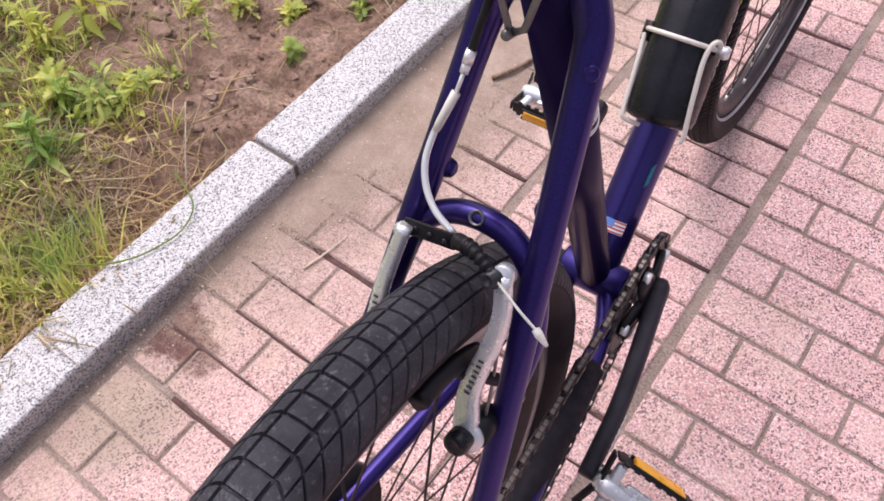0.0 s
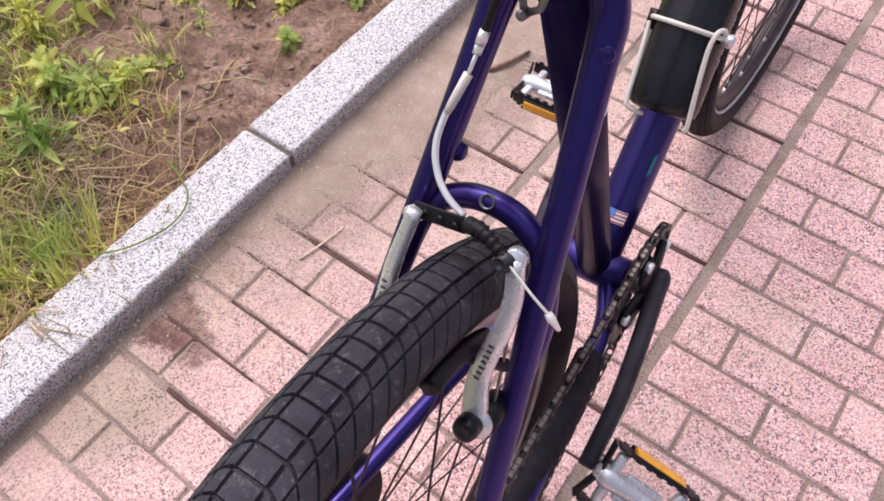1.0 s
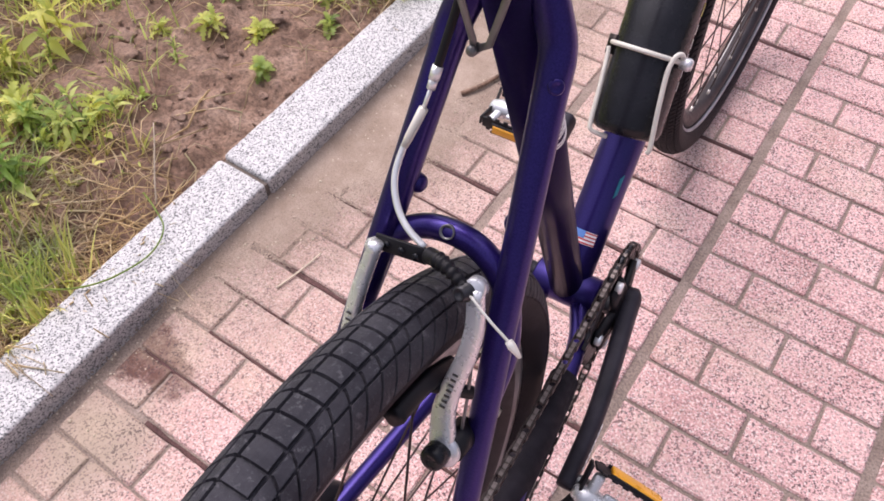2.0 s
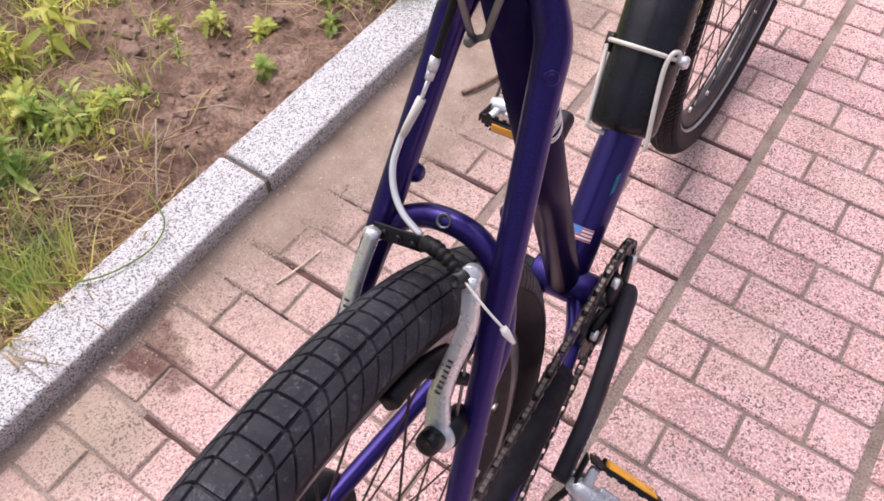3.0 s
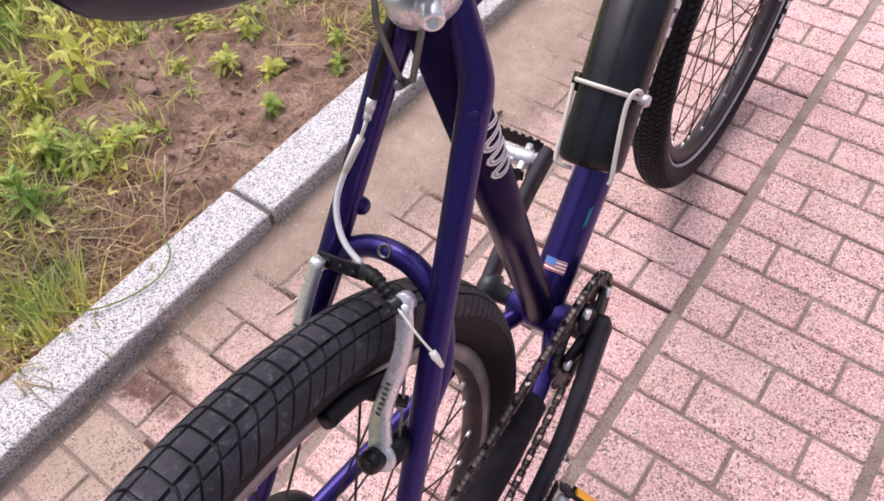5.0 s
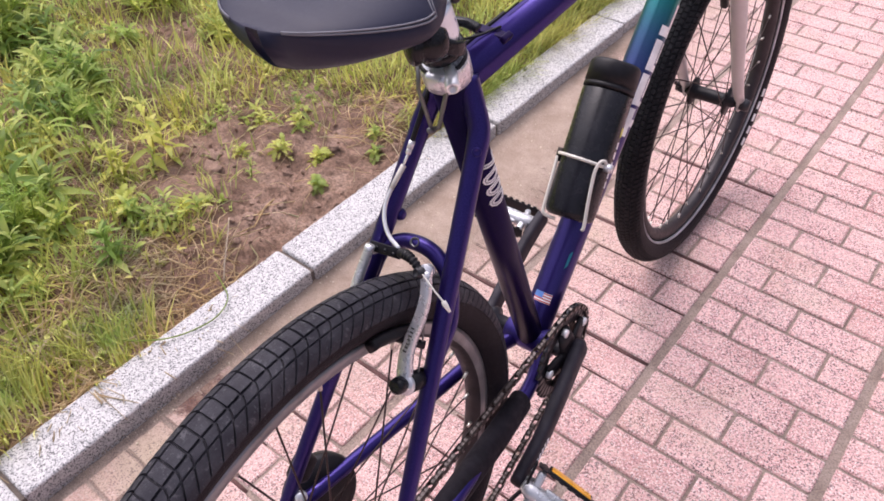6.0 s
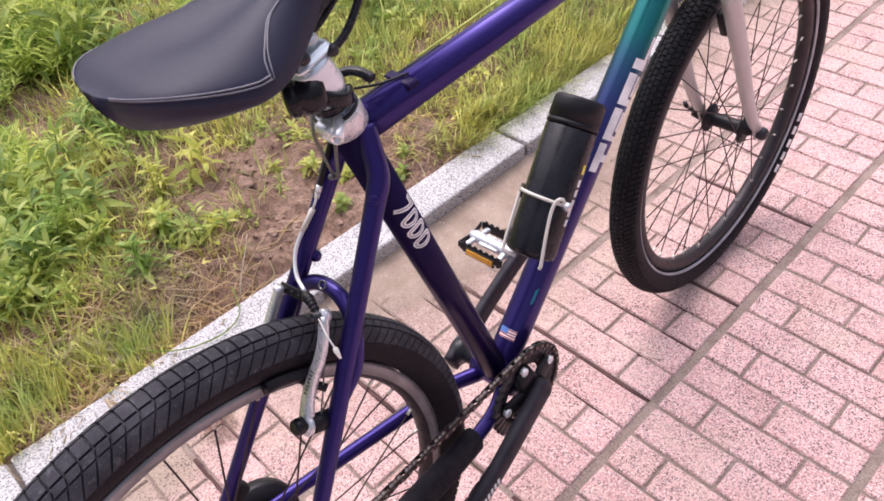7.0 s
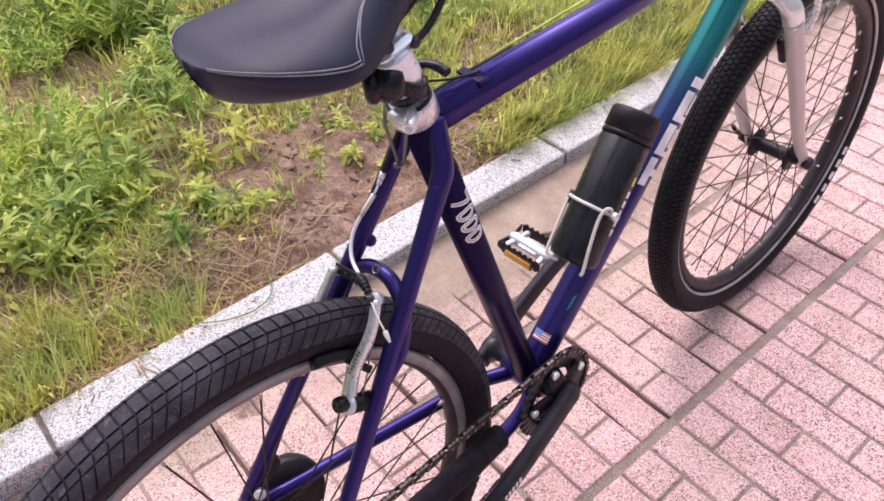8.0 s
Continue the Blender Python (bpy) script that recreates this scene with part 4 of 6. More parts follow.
COG = 0.036
JOCKEY, JOCKEY_LOW, JOCKEY_UP = 0.022, Vector((0.060, 0.055, 0.171)), Vector((0.052, 0.020, 0.255))


def chain_line():
    """Points a link apart round the ring and the rear cog."""
    rear_c, front_c = Vector((0.048, 0, HUB)), BB + Vector((0.050, 0, 0))
    pts = []
    base = front_c - rear_c
    ang = math.atan2(base.z, base.y)
    off = math.asin((RING - COG) / base.length)
    up_t = ang + math.pi / 2 + off
    low_t = ang - math.pi / 2 - 0.22

    def on(c, r, t):
        return c + Vector((0, r * math.cos(t), r * math.sin(t)))
    raw = [on(rear_c, COG, up_t), on(front_c, RING, up_t)]
    for k in range(1, 24):
        raw.append(on(front_c, RING, up_t + (low_t - up_t) * k / 24))
    raw.append(on(front_c, RING, low_t))
    # round the lower jockey wheel, up in front of the upper one and back round the cog
    for k in range(9):
        raw.append(on(JOCKEY_LOW, JOCKEY, radians(-75 - 22 * k)))
    for k in range(5):
        raw.append(on(JOCKEY_UP, JOCKEY, radians(-60 + 35 * k)))
    for k in range(7):
        raw.append(on(rear_c, COG, radians(-75 - 32 * k)))
    raw.append(raw[0])
    step, acc = 0.0127, 0.0
    pts.append(raw[0])
    for p0, p1 in zip(raw, raw[1:]):
        d = (p1 - p0).length
        while acc + d >= step:
            t = (step - acc) / d
            p0 = p0.lerp(p1, t)
            pts.append(p0)
            d = (p1 - p0).length
            acc = 0.0
        acc += d
    return pts


links, pins = [], []
cl = chain_line()
for i in range(len(cl) - 1):
    p0, p1 = cl[i], cl[i + 1]
    m = toward((p0 + p1) / 2, p1 - p0, (1, 0, 0))
    wide = 0.0036 if i % 2 else 0.0024
    for sx in (-1, 1):
        links.append(block((0.0078, 0.0011, 0.0205), m @ pose(0, sx * wide, 0), 0.4))
    pins.append(lathe([(-0.0044, 0.0022), (-0.0018, 0.0022), (-0.0018, 0.0040), (0.0018, 0.0040), (0.0018, 0.0022), (0.0044, 0.0022)], p0, (1, 0, 0), 8))
    if i % 2 == 0:
        pins.append(lathe([(-0.0021, 0.0037), (0.0021, 0.0037)], p0.lerp(p1, 0.5), (1, 0, 0), 8))
chain = part("chain", join(*links), M_CHAIN, bicycle, "oily black roller chain with bright rollers", smooth=False)
part("chain_roller", join(*pins), M_CHAINPIN, chain, smooth=False)
part("rear_cog", moved(toothed(COG, 17, 0.006, 0.016, 0.048), Matrix.Translation((0, 0, HUB))), M_CHAIN, bicycle, "oily rear sprocket")
for c in (JOCKEY_LOW, JOCKEY_UP):
    part("jockey_wheel", moved(toothed(JOCKEY - 0.003, 11, 0.003, 0.004, 0.0), Matrix.Translation(c)), M_BLACK, bicycle)
part("derailleur_cage", sweep([JOCKEY_LOW + Vector((0.008, 0, -0.006)), JOCKEY_LOW.lerp(JOCKEY_UP, 0.5) + Vector((0.009, 0, 0)), JOCKEY_UP + Vector((0.010, 0, 0.008)), Vector((0.076, 0.006, 0.318))],
                              [(0.010, 0.002), (0.007, 0.002), (0.010, 0.003), (0.011, 0.006)], 14, up=(1, 0, 0), power=3), M_CRANK, bicycle, "black derailleur cage")

# -- pedals --
def build_pedal(m, label, lens_high=0.0165, drop=0.0):
    """An open cage pedal: a cast spindle body with two wings, toothed plates fore and aft joined by end bars, a reflector in each plate."""
    axis = m.to_3x3() @ Vector((1, 0, 0))
    wing = [block((0.011, 0.060, 0.010), m @ pose(x, 0, 0.001, 0, 0, turn), 0.35) for x, turn in ((-0.031, 8), (0.031, -8))]
    body = part("pedal", join(lathe([(-0.047, 0.0055), (-0.044, 0.0085), (-0.034, 0.0125), (-0.012, 0.0105), (0.012, 0.0095), (0.030, 0.0115), (0.040, 0.0085), (0.043, 0.004)], m.translation, axis, 20),
                              block((0.040, 0.008, 0.006), m @ pose(0, 0.012, 0.002), 0.4), block((0.040, 0.008, 0.006), m @ pose(0, -0.012, 0.002), 0.4), *wing), M_POLISH, bicycle, label)
    for sy in (-1, 1):
        teeth = [block((0.090, 0.0026, 0.016), m @ pose(0, sy * 0.034, 0), 0.2)]
        for k in range(7):
            for sz in (-1, 1):
                teeth.append(block((0.0065, 0.0026, 0.0045), m @ pose(-0.036 + k * 0.012, sy * 0.034, sz * 0.0095), 0.3))
        for sx in (-1, 1):
            teeth.append(block((0.0030, 0.034, 0.013), m @ pose(sx * 0.0455, sy * 0.018, 0, 0, 0, sx * sy * -10), 0.25))
        part("pedal_cage", join(*teeth), M_BLACK, body, "black toothed cage plate")
        part("pedal_reflector", block((0.056, 0.0055, lens_high), m @ pose(0, sy * 0.0375, drop), 0.25), M_AMBER, body, "amber reflector")
        part("reflector_rim", join(block((0.062, 0.0045, 0.0026), m @ pose(0, sy * 0.0365, drop + lens_high / 2 + 0.0008), 0.3), block((0.062, 0.0045, 0.0026), m @ pose(0, sy * 0.0365, drop - lens_high / 2 - 0.0008), 0.3)), M_BLACK, body)
    return body


build_pedal(pose(0.141, 0.236, 0.244, 45, 24, 4), "silver platform pedal with black cage, tipped up")
build_pedal(pose(-0.140, 0.584, 0.348, -4, 6, 4) @ Matrix.Scale(0.88, 4) @ Matrix.Rotation(math.pi, 4, "Z"), "silver platform pedal with black cage, lying level", 0.0125, -0.004)
for c, d in ((C_END, 1), (Vector((-C_END.x, 2 * BB.y - C_END.y, 2 * BB.z - C_END.z)), -1)):
    part("pedal_axle", lathe([(0, 0.006), (0.022, 0.006)], c, (d, 0, 0), 14), M_STRAP, bicycle)

# -- bottle cage --
B_LOW, B_TOP = Vector((0.0100, 0.495, 0.469)), Vector((0.0010, 0.626, 0.624))
b_dir = (B_TOP - B_LOW).normalized()
b_out = Vector((0, -b_dir.z, b_dir.y))
b_side = Vector((1, 0, 0))
BR = 0.0332


def around(h, ang, r):
    return B_LOW + b_dir * h + (b_out * math.cos(ang) + b_side * math.sin(ang)) * r


cage = part("bottle_cage", sweep([around(0.077, -1.20 + 2.30 * k / 24, BR + 0.0030) for k in range(25)], 0.0023, 10), M_WHITE, bicycle, "white wire bottle cage")
wires = ([(0.077, 1.12, 0.0045), (0.083, 1.0, 0.0060), (0.0825, 0.86, 0.0060), (0.076, 0.77, 0.0052), (0.062, 0.75, 0.0045), (0.03, 0.86, 0.0038), (-0.002, 1.02, 0.003), (-0.008, 1.03, 0.001)],
         [(0.072, -1.20, 0.0046), (0.066, -1.16, 0.0040), (0.050, -1.08, 0.0034), (0.03, -1.02, 0.0030), (0.002, -0.96, 0.0024), (-0.004, -0.94, 0.000), (-0.006, -0.9, -0.008), (-0.006, -0.8, -0.016)])
for line in wires:
    part("cage_wire", sweep(curve_points([around(h, g, BR + r) for h, g, r in line], 6), 0.0023, 10), M_WHITE, cage)
part("cage_clip", sweep([around(0.084, -1.24, BR + 0.003), around(0.066, -1.25, BR + 0.003)], [(0.0050, 0.0022)] * 2, 10, power=4), M_CHAIN, cage, "rusty clip at the end of the hoop")
part("cage_knob", lathe([(-0.004, 0.0052), (0.004, 0.0062), (0.007, 0.0045)], around(0.077, 1.17, BR + 0.0055), b_side, 14), M_SILVER, cage, "round silver cage knob")
part("cage_strap", sweep([around(h, math.pi, BR + 0.004) for h in (0.01, 0.05, 0.12)], [(0.006, 0.0018)] * 3, 12, up=b_out, power=4), M_SILVER, cage)
for h in (0.02, 0.085):
    part("cage_bolt", lathe([(-0.032, 0.006), (0.004, 0.006)], around(h, math.pi, BR + 0.004), b_out, 12), M_CRANK, cage)

# -- saddle and post --
def ease(t):
    t = max(0.0, min(1.0, t))
    return t * t * (3 - 2 * t)


def saddle_mesh():
    """A padded saddle: rows of sections from tail to nose, cover over a skirt."""
    y0, length = 0.0856, 0.2714
    rows, cols = 44, 40
    verts, faces = [], []
    for i in range(rows):
        t = (i / (rows - 1)) ** 1.15
        half = max(0.006, 0.0848 * math.sqrt(max(0.0, 1 - (1 - min(1, t / 0.33)) ** 2.3)))
        if t > 0.287:
            half = 0.0848 + (0.0145 - 0.0848) * ease((t - 0.287) / 0.58) ** 0.8
        if t > 0.94:
            half *= math.sqrt(max(0.05, 1 - ((t - 0.94) / 0.06) ** 2))
        edge = 0.9121 - 0.0203 * ease(t / 0.401) + 0.0415 * ease((t - 0.4) / 0.6)
        top = 0.9164 - 0.004 * ease((0.08 - t) / 0.08) + 0.0054 * math.sin(min(1, t) * math.pi) + 0.0332 * ease((t - 0.3) / 0.7)
        skirt = 0.0325 - 0.0125 * ease(t / 0.35)
        for j in range(cols):
            a = -1.0 + 2.0 * j / (cols - 1)
            if abs(a) < 0.72:
                q = a / 0.72
                x = half * 0.96 * math.copysign(abs(q) ** 0.92, q)
                z = edge + (top - edge) * max(0.0, 1 - abs(q) ** 3.2) ** 0.75 - 0.006 * math.exp(-(q / 0.28) ** 2) * ease((t - 0.08) / 0.25)
                y = y0 + length * t
            else:
                q = (abs(a) - 0.72) / 0.28
                x = math.copysign(half * (0.96 + 0.04 * math.sin(q * math.pi * 0.6) - 0.38 * q * q), a)
                y, z = y0 + length * t + 0.012 * q * q * ease((0.25 - t) / 0.25), edge - skirt * q
            verts.append((x, y, z))
    for i in range(rows - 1):
        for j in range(cols - 1):
            faces.append((i * cols + j, i * cols + j + 1, (i + 1) * cols + j + 1, (i + 1) * cols + j))
    faces.append(tuple(range(cols)))
    faces.append(tuple(reversed(range((rows - 1) * cols, rows * cols))))
    for i in range(rows - 1):
        faces.append((i * cols, (i + 1) * cols, (i + 1) * cols + cols - 1, i * cols + cols - 1))
    return verts, faces, rows, cols


sv, sf, srows, scols = saddle_mesh()
saddle = part("saddle", (sv, sf), M_SADDLE, bicycle, "padded blue-black vinyl saddle with grey stitching", at=pose(-0.0113, 0, 0))


def seam(picks, lift=0.0006):
    return sweep(curve_points([Vector(p) + Vector((0, 0, lift)) for p in picks], 2), 0.0007, 6)


right_edge, left_edge = 33, 6
for gap in (0, 1):
    row_r = [Vector(sv[i * scols + right_edge]).lerp(Vector(sv[i * scols + right_edge + 1]), 0.35 * gap) for i in range(1, 18)]
    part("stitching", seam([Vector(p) + Vector((0, 0, 0.0004)) for p in row_r]), M_THREAD, saddle)
    row_l = [Vector(sv[i * scols + left_edge]).lerp(Vector(sv[i * scols + left_edge - 1]), 0.35 * gap) for i in range(1, 18)]
    part("stitching", seam(row_l), M_THREAD, saddle)
    for s in (-1, 1):
        pan = []
        for t, q in ((0.338, 0.715), (0.357, 0.63), (0.388, 0.565), (0.442, 0.48), (0.49, 0.455), (0.58, 0.465), (0.69, 0.50), (0.80, 0.56)):
            i = min(srows - 1, round((t + 0.014 * gap) ** (1 / 1.15) * (srows - 1) * 4) / 4)
            j = (s * q + 1) / 2 * (scols - 1)
            i0, j0 = int(i), int(j)
            u, w = i - i0, j - j0
            c = [Vector(sv[(i0 + di) * scols + j0 + dj]) for di in (0, 1) for dj in (0, 1)]
            pan.append((c[0] * (1 - w) + c[1] * w) * (1 - u) + (c[2] * (1 - w) + c[3] * w) * u)
        part("stitching", seam(pan, 0.0008), M_THREAD, saddle)
part("saddle_base", sweep([(0, 0.15, 0.897), (0, 0.2, 0.890), (0, 0.33, 0.915)], [(0.040, 0.005), (0.048, 0.005), (0.014, 0.005)], 18, up=(0, 0, 1), power=4), M_BLACK, saddle)
for s in (-1, 1):
    rail = curve_points([(s * 0.028 + 0.004, 0.170, 0.884), (s * 0.022 + 0.004, 0.205, 0.868), (s * 0.019 + 0.004, 0.240, 0.866), (s * 0.018 + 0.004, 0.285, 0.868), (s * 0.008 + 0.004, 0.338, 0.912)], 6)
    part("saddle_rail", sweep(rail, 0.0035, 10), M_GLOSS, saddle, "black steel saddle rail")
post_dir = (ST_TOP - BB).normalized()
post = part("seat_post", lathe([(-0.05, 0.0135), (0.062, 0.0135), (0.064, 0.012)], ST_TOP, post_dir, 24), M_POST, bicycle, "silver seat post")
head = ST_TOP + post_dir * 0.056
part("post_clamp", join(sweep(curve_points([(0, 0.263, 0.818), (0, 0.259, 0.832), (0, 0.254, 0.846), (0, 0.249, 0.860)], 4), [(0.0142, 0.0145), (0.0150, 0.0155), (0.0165, 0.0165), (0.018, 0.017)] + [(0.0195, 0.0185)] * 9, 22, up=(0, 1, 0), power=2.6),
                        block((0.036, 0.040, 0.012), pose(0, 0.249, 0.866, 12), 0.5)), M_POST, post, "silver rail clamp")
part("clamp_bolt", lathe([(-0.020, 0.0045), (0.000, 0.0045), (0.001, 0.0085), (0.009, 0.0088), (0.012, 0.0065), (0.013, 0.003)], (0.000, 0.2565, 0.868), (0.05, 0.10, 1), 18), M_CHROME, post, "bright domed clamp bolt")
part("clamp_cradle", join(block((0.044, 0.010, 0.010), pose(0, 0.238, 0.872, 12), 0.4), block((0.044, 0.010, 0.010), pose(0, 0.266, 0.866, 12), 0.4)), M_CRANK, post, "dark rail cradle")
collar = part("seat_collar", join(lathe([(-0.010, 0.0205), (-0.008, 0.0222), (0.006, 0.0226), (0.012, 0.0222), (0.015, 0.0195)], ST_TOP + post_dir * 0.006, post_dir, 28),
                                  block((0.022, 0.014, 0.018), toward(ST_TOP + Vector((0.006, -0.022, 0.007)), post_dir, (0, -1, 0)), 0.3)), M_SILVER, bicycle, "silver seat post collar")
ring_u = post_dir.orthogonal().normalized()
ring_w = post_dir.cross(ring_u)
band = [ST_TOP + post_dir * 0.018 + (ring_u * math.cos(k / 24 * 2 * math.pi) + ring_w * math.sin(k / 24 * 2 * math.pi)) * 0.0195 for k in range(25)]
part("collar_gasket", sweep(band, [(0.0022, 0.0035)] * 25, 10, up=tuple(post_dir), caps=False), M_BLACK, collar, "black rubber gasket above the collar")
strap_line = [ST_TOP + post_dir * 0.029 + (ring_u * math.cos(k / 24 * 2 * math.pi) + ring_w * math.sin(k / 24 * 2 * math.pi)) * 0.0155 for k in range(25)]
part("bracket_band", sweep(strap_line, [(0.0028, 0.0045)] * 25, 10, up=tuple(post_dir), power=4, caps=False), M_GLOSS, bicycle, "black plastic bracket band round the seat post")
part("collar_nut", lathe([(-0.012, 0.0062), (0.011, 0.0064), (0.012, 0.0055), (0.012, 0.0036), (0.004, 0.0034)], (0.020, 0.250, 0.801), (0.62, -0.75, -0.2), 18), M_CHROME, collar, "bright hollow barrel nut")
lever = curve_points([(-0.019, 0.276, 0.815), (-0.017, 0.287, 0.823), (-0.010, 0.296, 0.826), (0.0016, 0.300, 0.826), (0.014, 0.302, 0.822)], 6)
part("collar_lever", sweep(lever, [(0.0050, 0.0036)] * len(lever), 14, up=(0, 0, 1), power=3), M_GLOSS, collar, "glossy black quick-release lever")
part("rubber_cap", lathe([(-0.001, 0.006), (0.000, 0.0125), (0.003, 0.0150), (0.008, 0.0152), (0.0095, 0.0138), (0.0115, 0.0138), (0.013, 0.0162), (0.024, 0.0168), (0.030, 0.0140), (0.034, 0.010)], (-0.002, 0.2225, 0.836), (0.52, 0.82, 0.06), 28), M_GLOSS, bicycle, "glossy black rubber light bracket")
part("bracket_arm", sweep(curve_points([(0.012, 0.244, 0.836), (0.021, 0.254, 0.828), (0.020, 0.268, 0.822), (0.008, 0.280, 0.820)], 5), [(0.0035, 0.0065)] * 16, 12, up=(0, 0, 1), power=3), M_GLOSS, bicycle, "black arm clamping the bracket to the post")
# bare reflector bracket hanging behind the seat tube
tip = Vector((-0.0075, 0.2512, 0.7415))
for off in (-0.016, 0.016):
    part("reflector_strap", sweep([Vector((off, 0.252, 0.806)), Vector((off * 0.9, 0.247, 0.784)), Vector((off * 0.30 - 0.003, 0.2505, 0.748)), tip], [(0.0021, 0.0010)] * 4, 10, up=(0, -1, 0.2), power=4), M_STRAP, bicycle, "bare grey reflector strap")
part("strap_bolt", lathe([(-0.003, 0.0032), (0.0035, 0.0032), (0.005, 0.0022)], tip, (0, -0.9, 0.3), 10), M_STRAP, bicycle)
stop = part("cable_stop", join(block((0.007, 0.014, 0.007), pose(0.014, 0.345, 0.7945, 3, 30), 0.25), block((0.030, 0.011, 0.003), pose(-0.002, 0.345, 0.7965, 3, 4), 0.3)), M_DARK_PAINT, bicycle, "dark cable stop on the top tube")
part("bare_cable", sweep([(-0.006, 0.375, 0.803), (-0.004, 0.60, 0.815), (-0.003, 0.83, 0.826)], 0.0012, 8), M_LIME, bicycle, "lime green cable above the top tube")
part("seat_cable", sweep(curve_points([(0.004, 0.352, 0.800), (-0.006, 0.325, 0.800), (-0.012, 0.300, 0.806)], 5), 0.0013, 8), M_BLACK, bicycle)

# -- fork, front brake, bars --
fork = part("fork_crown", sweep(curve_points([(-0.050, 0.915, 0.655), (-0.045, 0.905, 0.680), (-0.026, 0.900, 0.697), (0, 0.897, 0.702), (0.026, 0.900, 0.697), (0.045, 0.905, 0.680), (0.050, 0.915, 0.655)], 6), [(0.013, 0.0145)] * 37, 20, up=(0, 0.35, 0.94), power=2.6), M_CHROME, bicycle, "polished fork crown", at=STEER)
for s in (-1, 1):
    leg = curve_points([(s * 0.050, 0.912, 0.662), (s * 0.052, 0.940, 0.600), (s * 0.053 - 0.001, 0.980, 0.520), (s * 0.053 - 0.0025, 1.020, 0.440), (s * 0.053 - 0.004, 1.062, 0.372), (s * 0.053 - 0.005, WB, HUB + 0.006)], 6)
    part("fork_leg", sweep(leg, [(0.0128 - 0.005 * (i / (len(leg) - 1)) ** 1.6, 0.0155 - 0.0075 * (i / (len(leg) - 1)) ** 1.4) for i in range(len(leg))], 20, up=(0, 1, 0.3)), M_FORK, fork, "worn silver fork blade")
    part("fork_tip", block((0.006, 0.022, 0.030), pose(s * 0.053 - 0.005, WB, HUB + 0.002, 25), 0.3), M_FORK, fork)
    brk = curve_points([(s * 0.040, 0.940, 0.615), (s * 0.056, 0.950, 0.640), (s * 0.060, 0.948, 0.680), (s * 0.046, 0.945, 0.722)], 5)
    fb = part("front_brake_arm", sweep(brk, [(0.0048, 0.0040)] * len(brk), 12, up=(0, 1, 0), power=3), M_SILVER, fork, "silver front brake arm")
    part("brake_shoe", block((0.012, 0.050, 0.012), pose(s * 0.024, 0.955, 0.592, -62), 0.3), M_BLACK, fb, "black rubber brake shoe")
part("axle", lathe([(-0.066, 0.0045), (0.066, 0.0045)], (-0.005, WB, HUB), (1, 0, 0), 14), M_CRANK, fork)
part("axle_nut", lathe([(0.055, 0.011), (0.062, 0.012), (0.070, 0.010), (0.072, 0.006)], (-0.005, WB, HUB), (1, 0, 0), 18), M_CRANK, fork, "dark axle nut")
part("quick_release", join(lathe([(-0.070, 0.010), (-0.055, 0.012)], (-0.005, WB, HUB), (1, 0, 0), 18),
                           sweep(curve_points([(-0.066, WB, HUB), (-0.074, WB - 0.02, HUB + 0.018), (-0.070, WB - 0.045, HUB + 0.040)], 5), [(0.006, 0.0035)] * 11, 12, power=3)), M_GLOSS, fork, "black front quick-release lever")
part("brake_wire", sweep(curve_points([(-0.040, 0.94, 0.720), (0.0, 0.935, 0.738), (0.036, 0.94, 0.722)], 6), 0.0019, 8), M_CABLE_WHITE, fork)
bar = part("handlebar", sweep(curve_points([(-0.29, 0.88, 0.985), (-0.16, 0.93, 0.985), (0, 0.945, 0.965), (0.16, 0.93, 0.985), (0.29, 0.88, 0.985)], 8), 0.0125, 16), M_GLOSS, bicycle, "black flat handlebar", at=STEER)
part("stem", join(sweep([HEAD_TOP, HEAD_TOP + (HEAD_TOP - HEAD_LOW) * 0.55], 0.0125, 18), sweep([HEAD_TOP + (HEAD_TOP - HEAD_LOW) * 0.45, Vector((0, 0.945, 0.965))], 0.014, 18)), M_GLOSS, bar, "black stem")
for s in (-1, 1):
    part("grip", sweep([(s * 0.19, 0.919, 0.986), (s * 0.29, 0.88, 0.985)], 0.016, 18), M_BLACK, bar, "black rubber grip")

# -- side stand on the left stays --
stand = part("side_stand", join(lathe([(-0.014, 0.038), (-0.010, 0.046), (0.004, 0.048), (0.010, 0.045), (0.013, 0.030), (0.014, 0.006)], (-0.080, 0.068, 0.318), (0.93, -0.15, 0.32), 36),
                                block((0.022, 0.034, 0.026), pose(-0.074, 0.052, 0.396, 40), 0.35)), M_BLACK, bicycle, "black plastic side stand housing between the stays")
part("stand_bolt", lathe([(0, 0.007), (0.005, 0.007), (0.0065, 0.004)], (-0.062, 0.032, 0.376), (0.75, -0.4, 0.5), 14), M_CHROME, stand, "bright stand bolt")
FOOT = Vector((-0.196, 0.060, -0.009))
part("stand_leg", sweep([(-0.080, 0.082, 0.330), (-0.13, 0.075, 0.18), FOOT + Vector((0.005, 0, 0.016))], [0.0095, 0.0085, 0.008], 16), M_BLACK, stand)
part("stand_foot", sweep([FOOT + Vector((0.008, 0, 0.022)), FOOT + Vector((-0.004, 0, 0.004))], [0.011, 0.013], 16), M_BLACK, stand, "rubber foot")

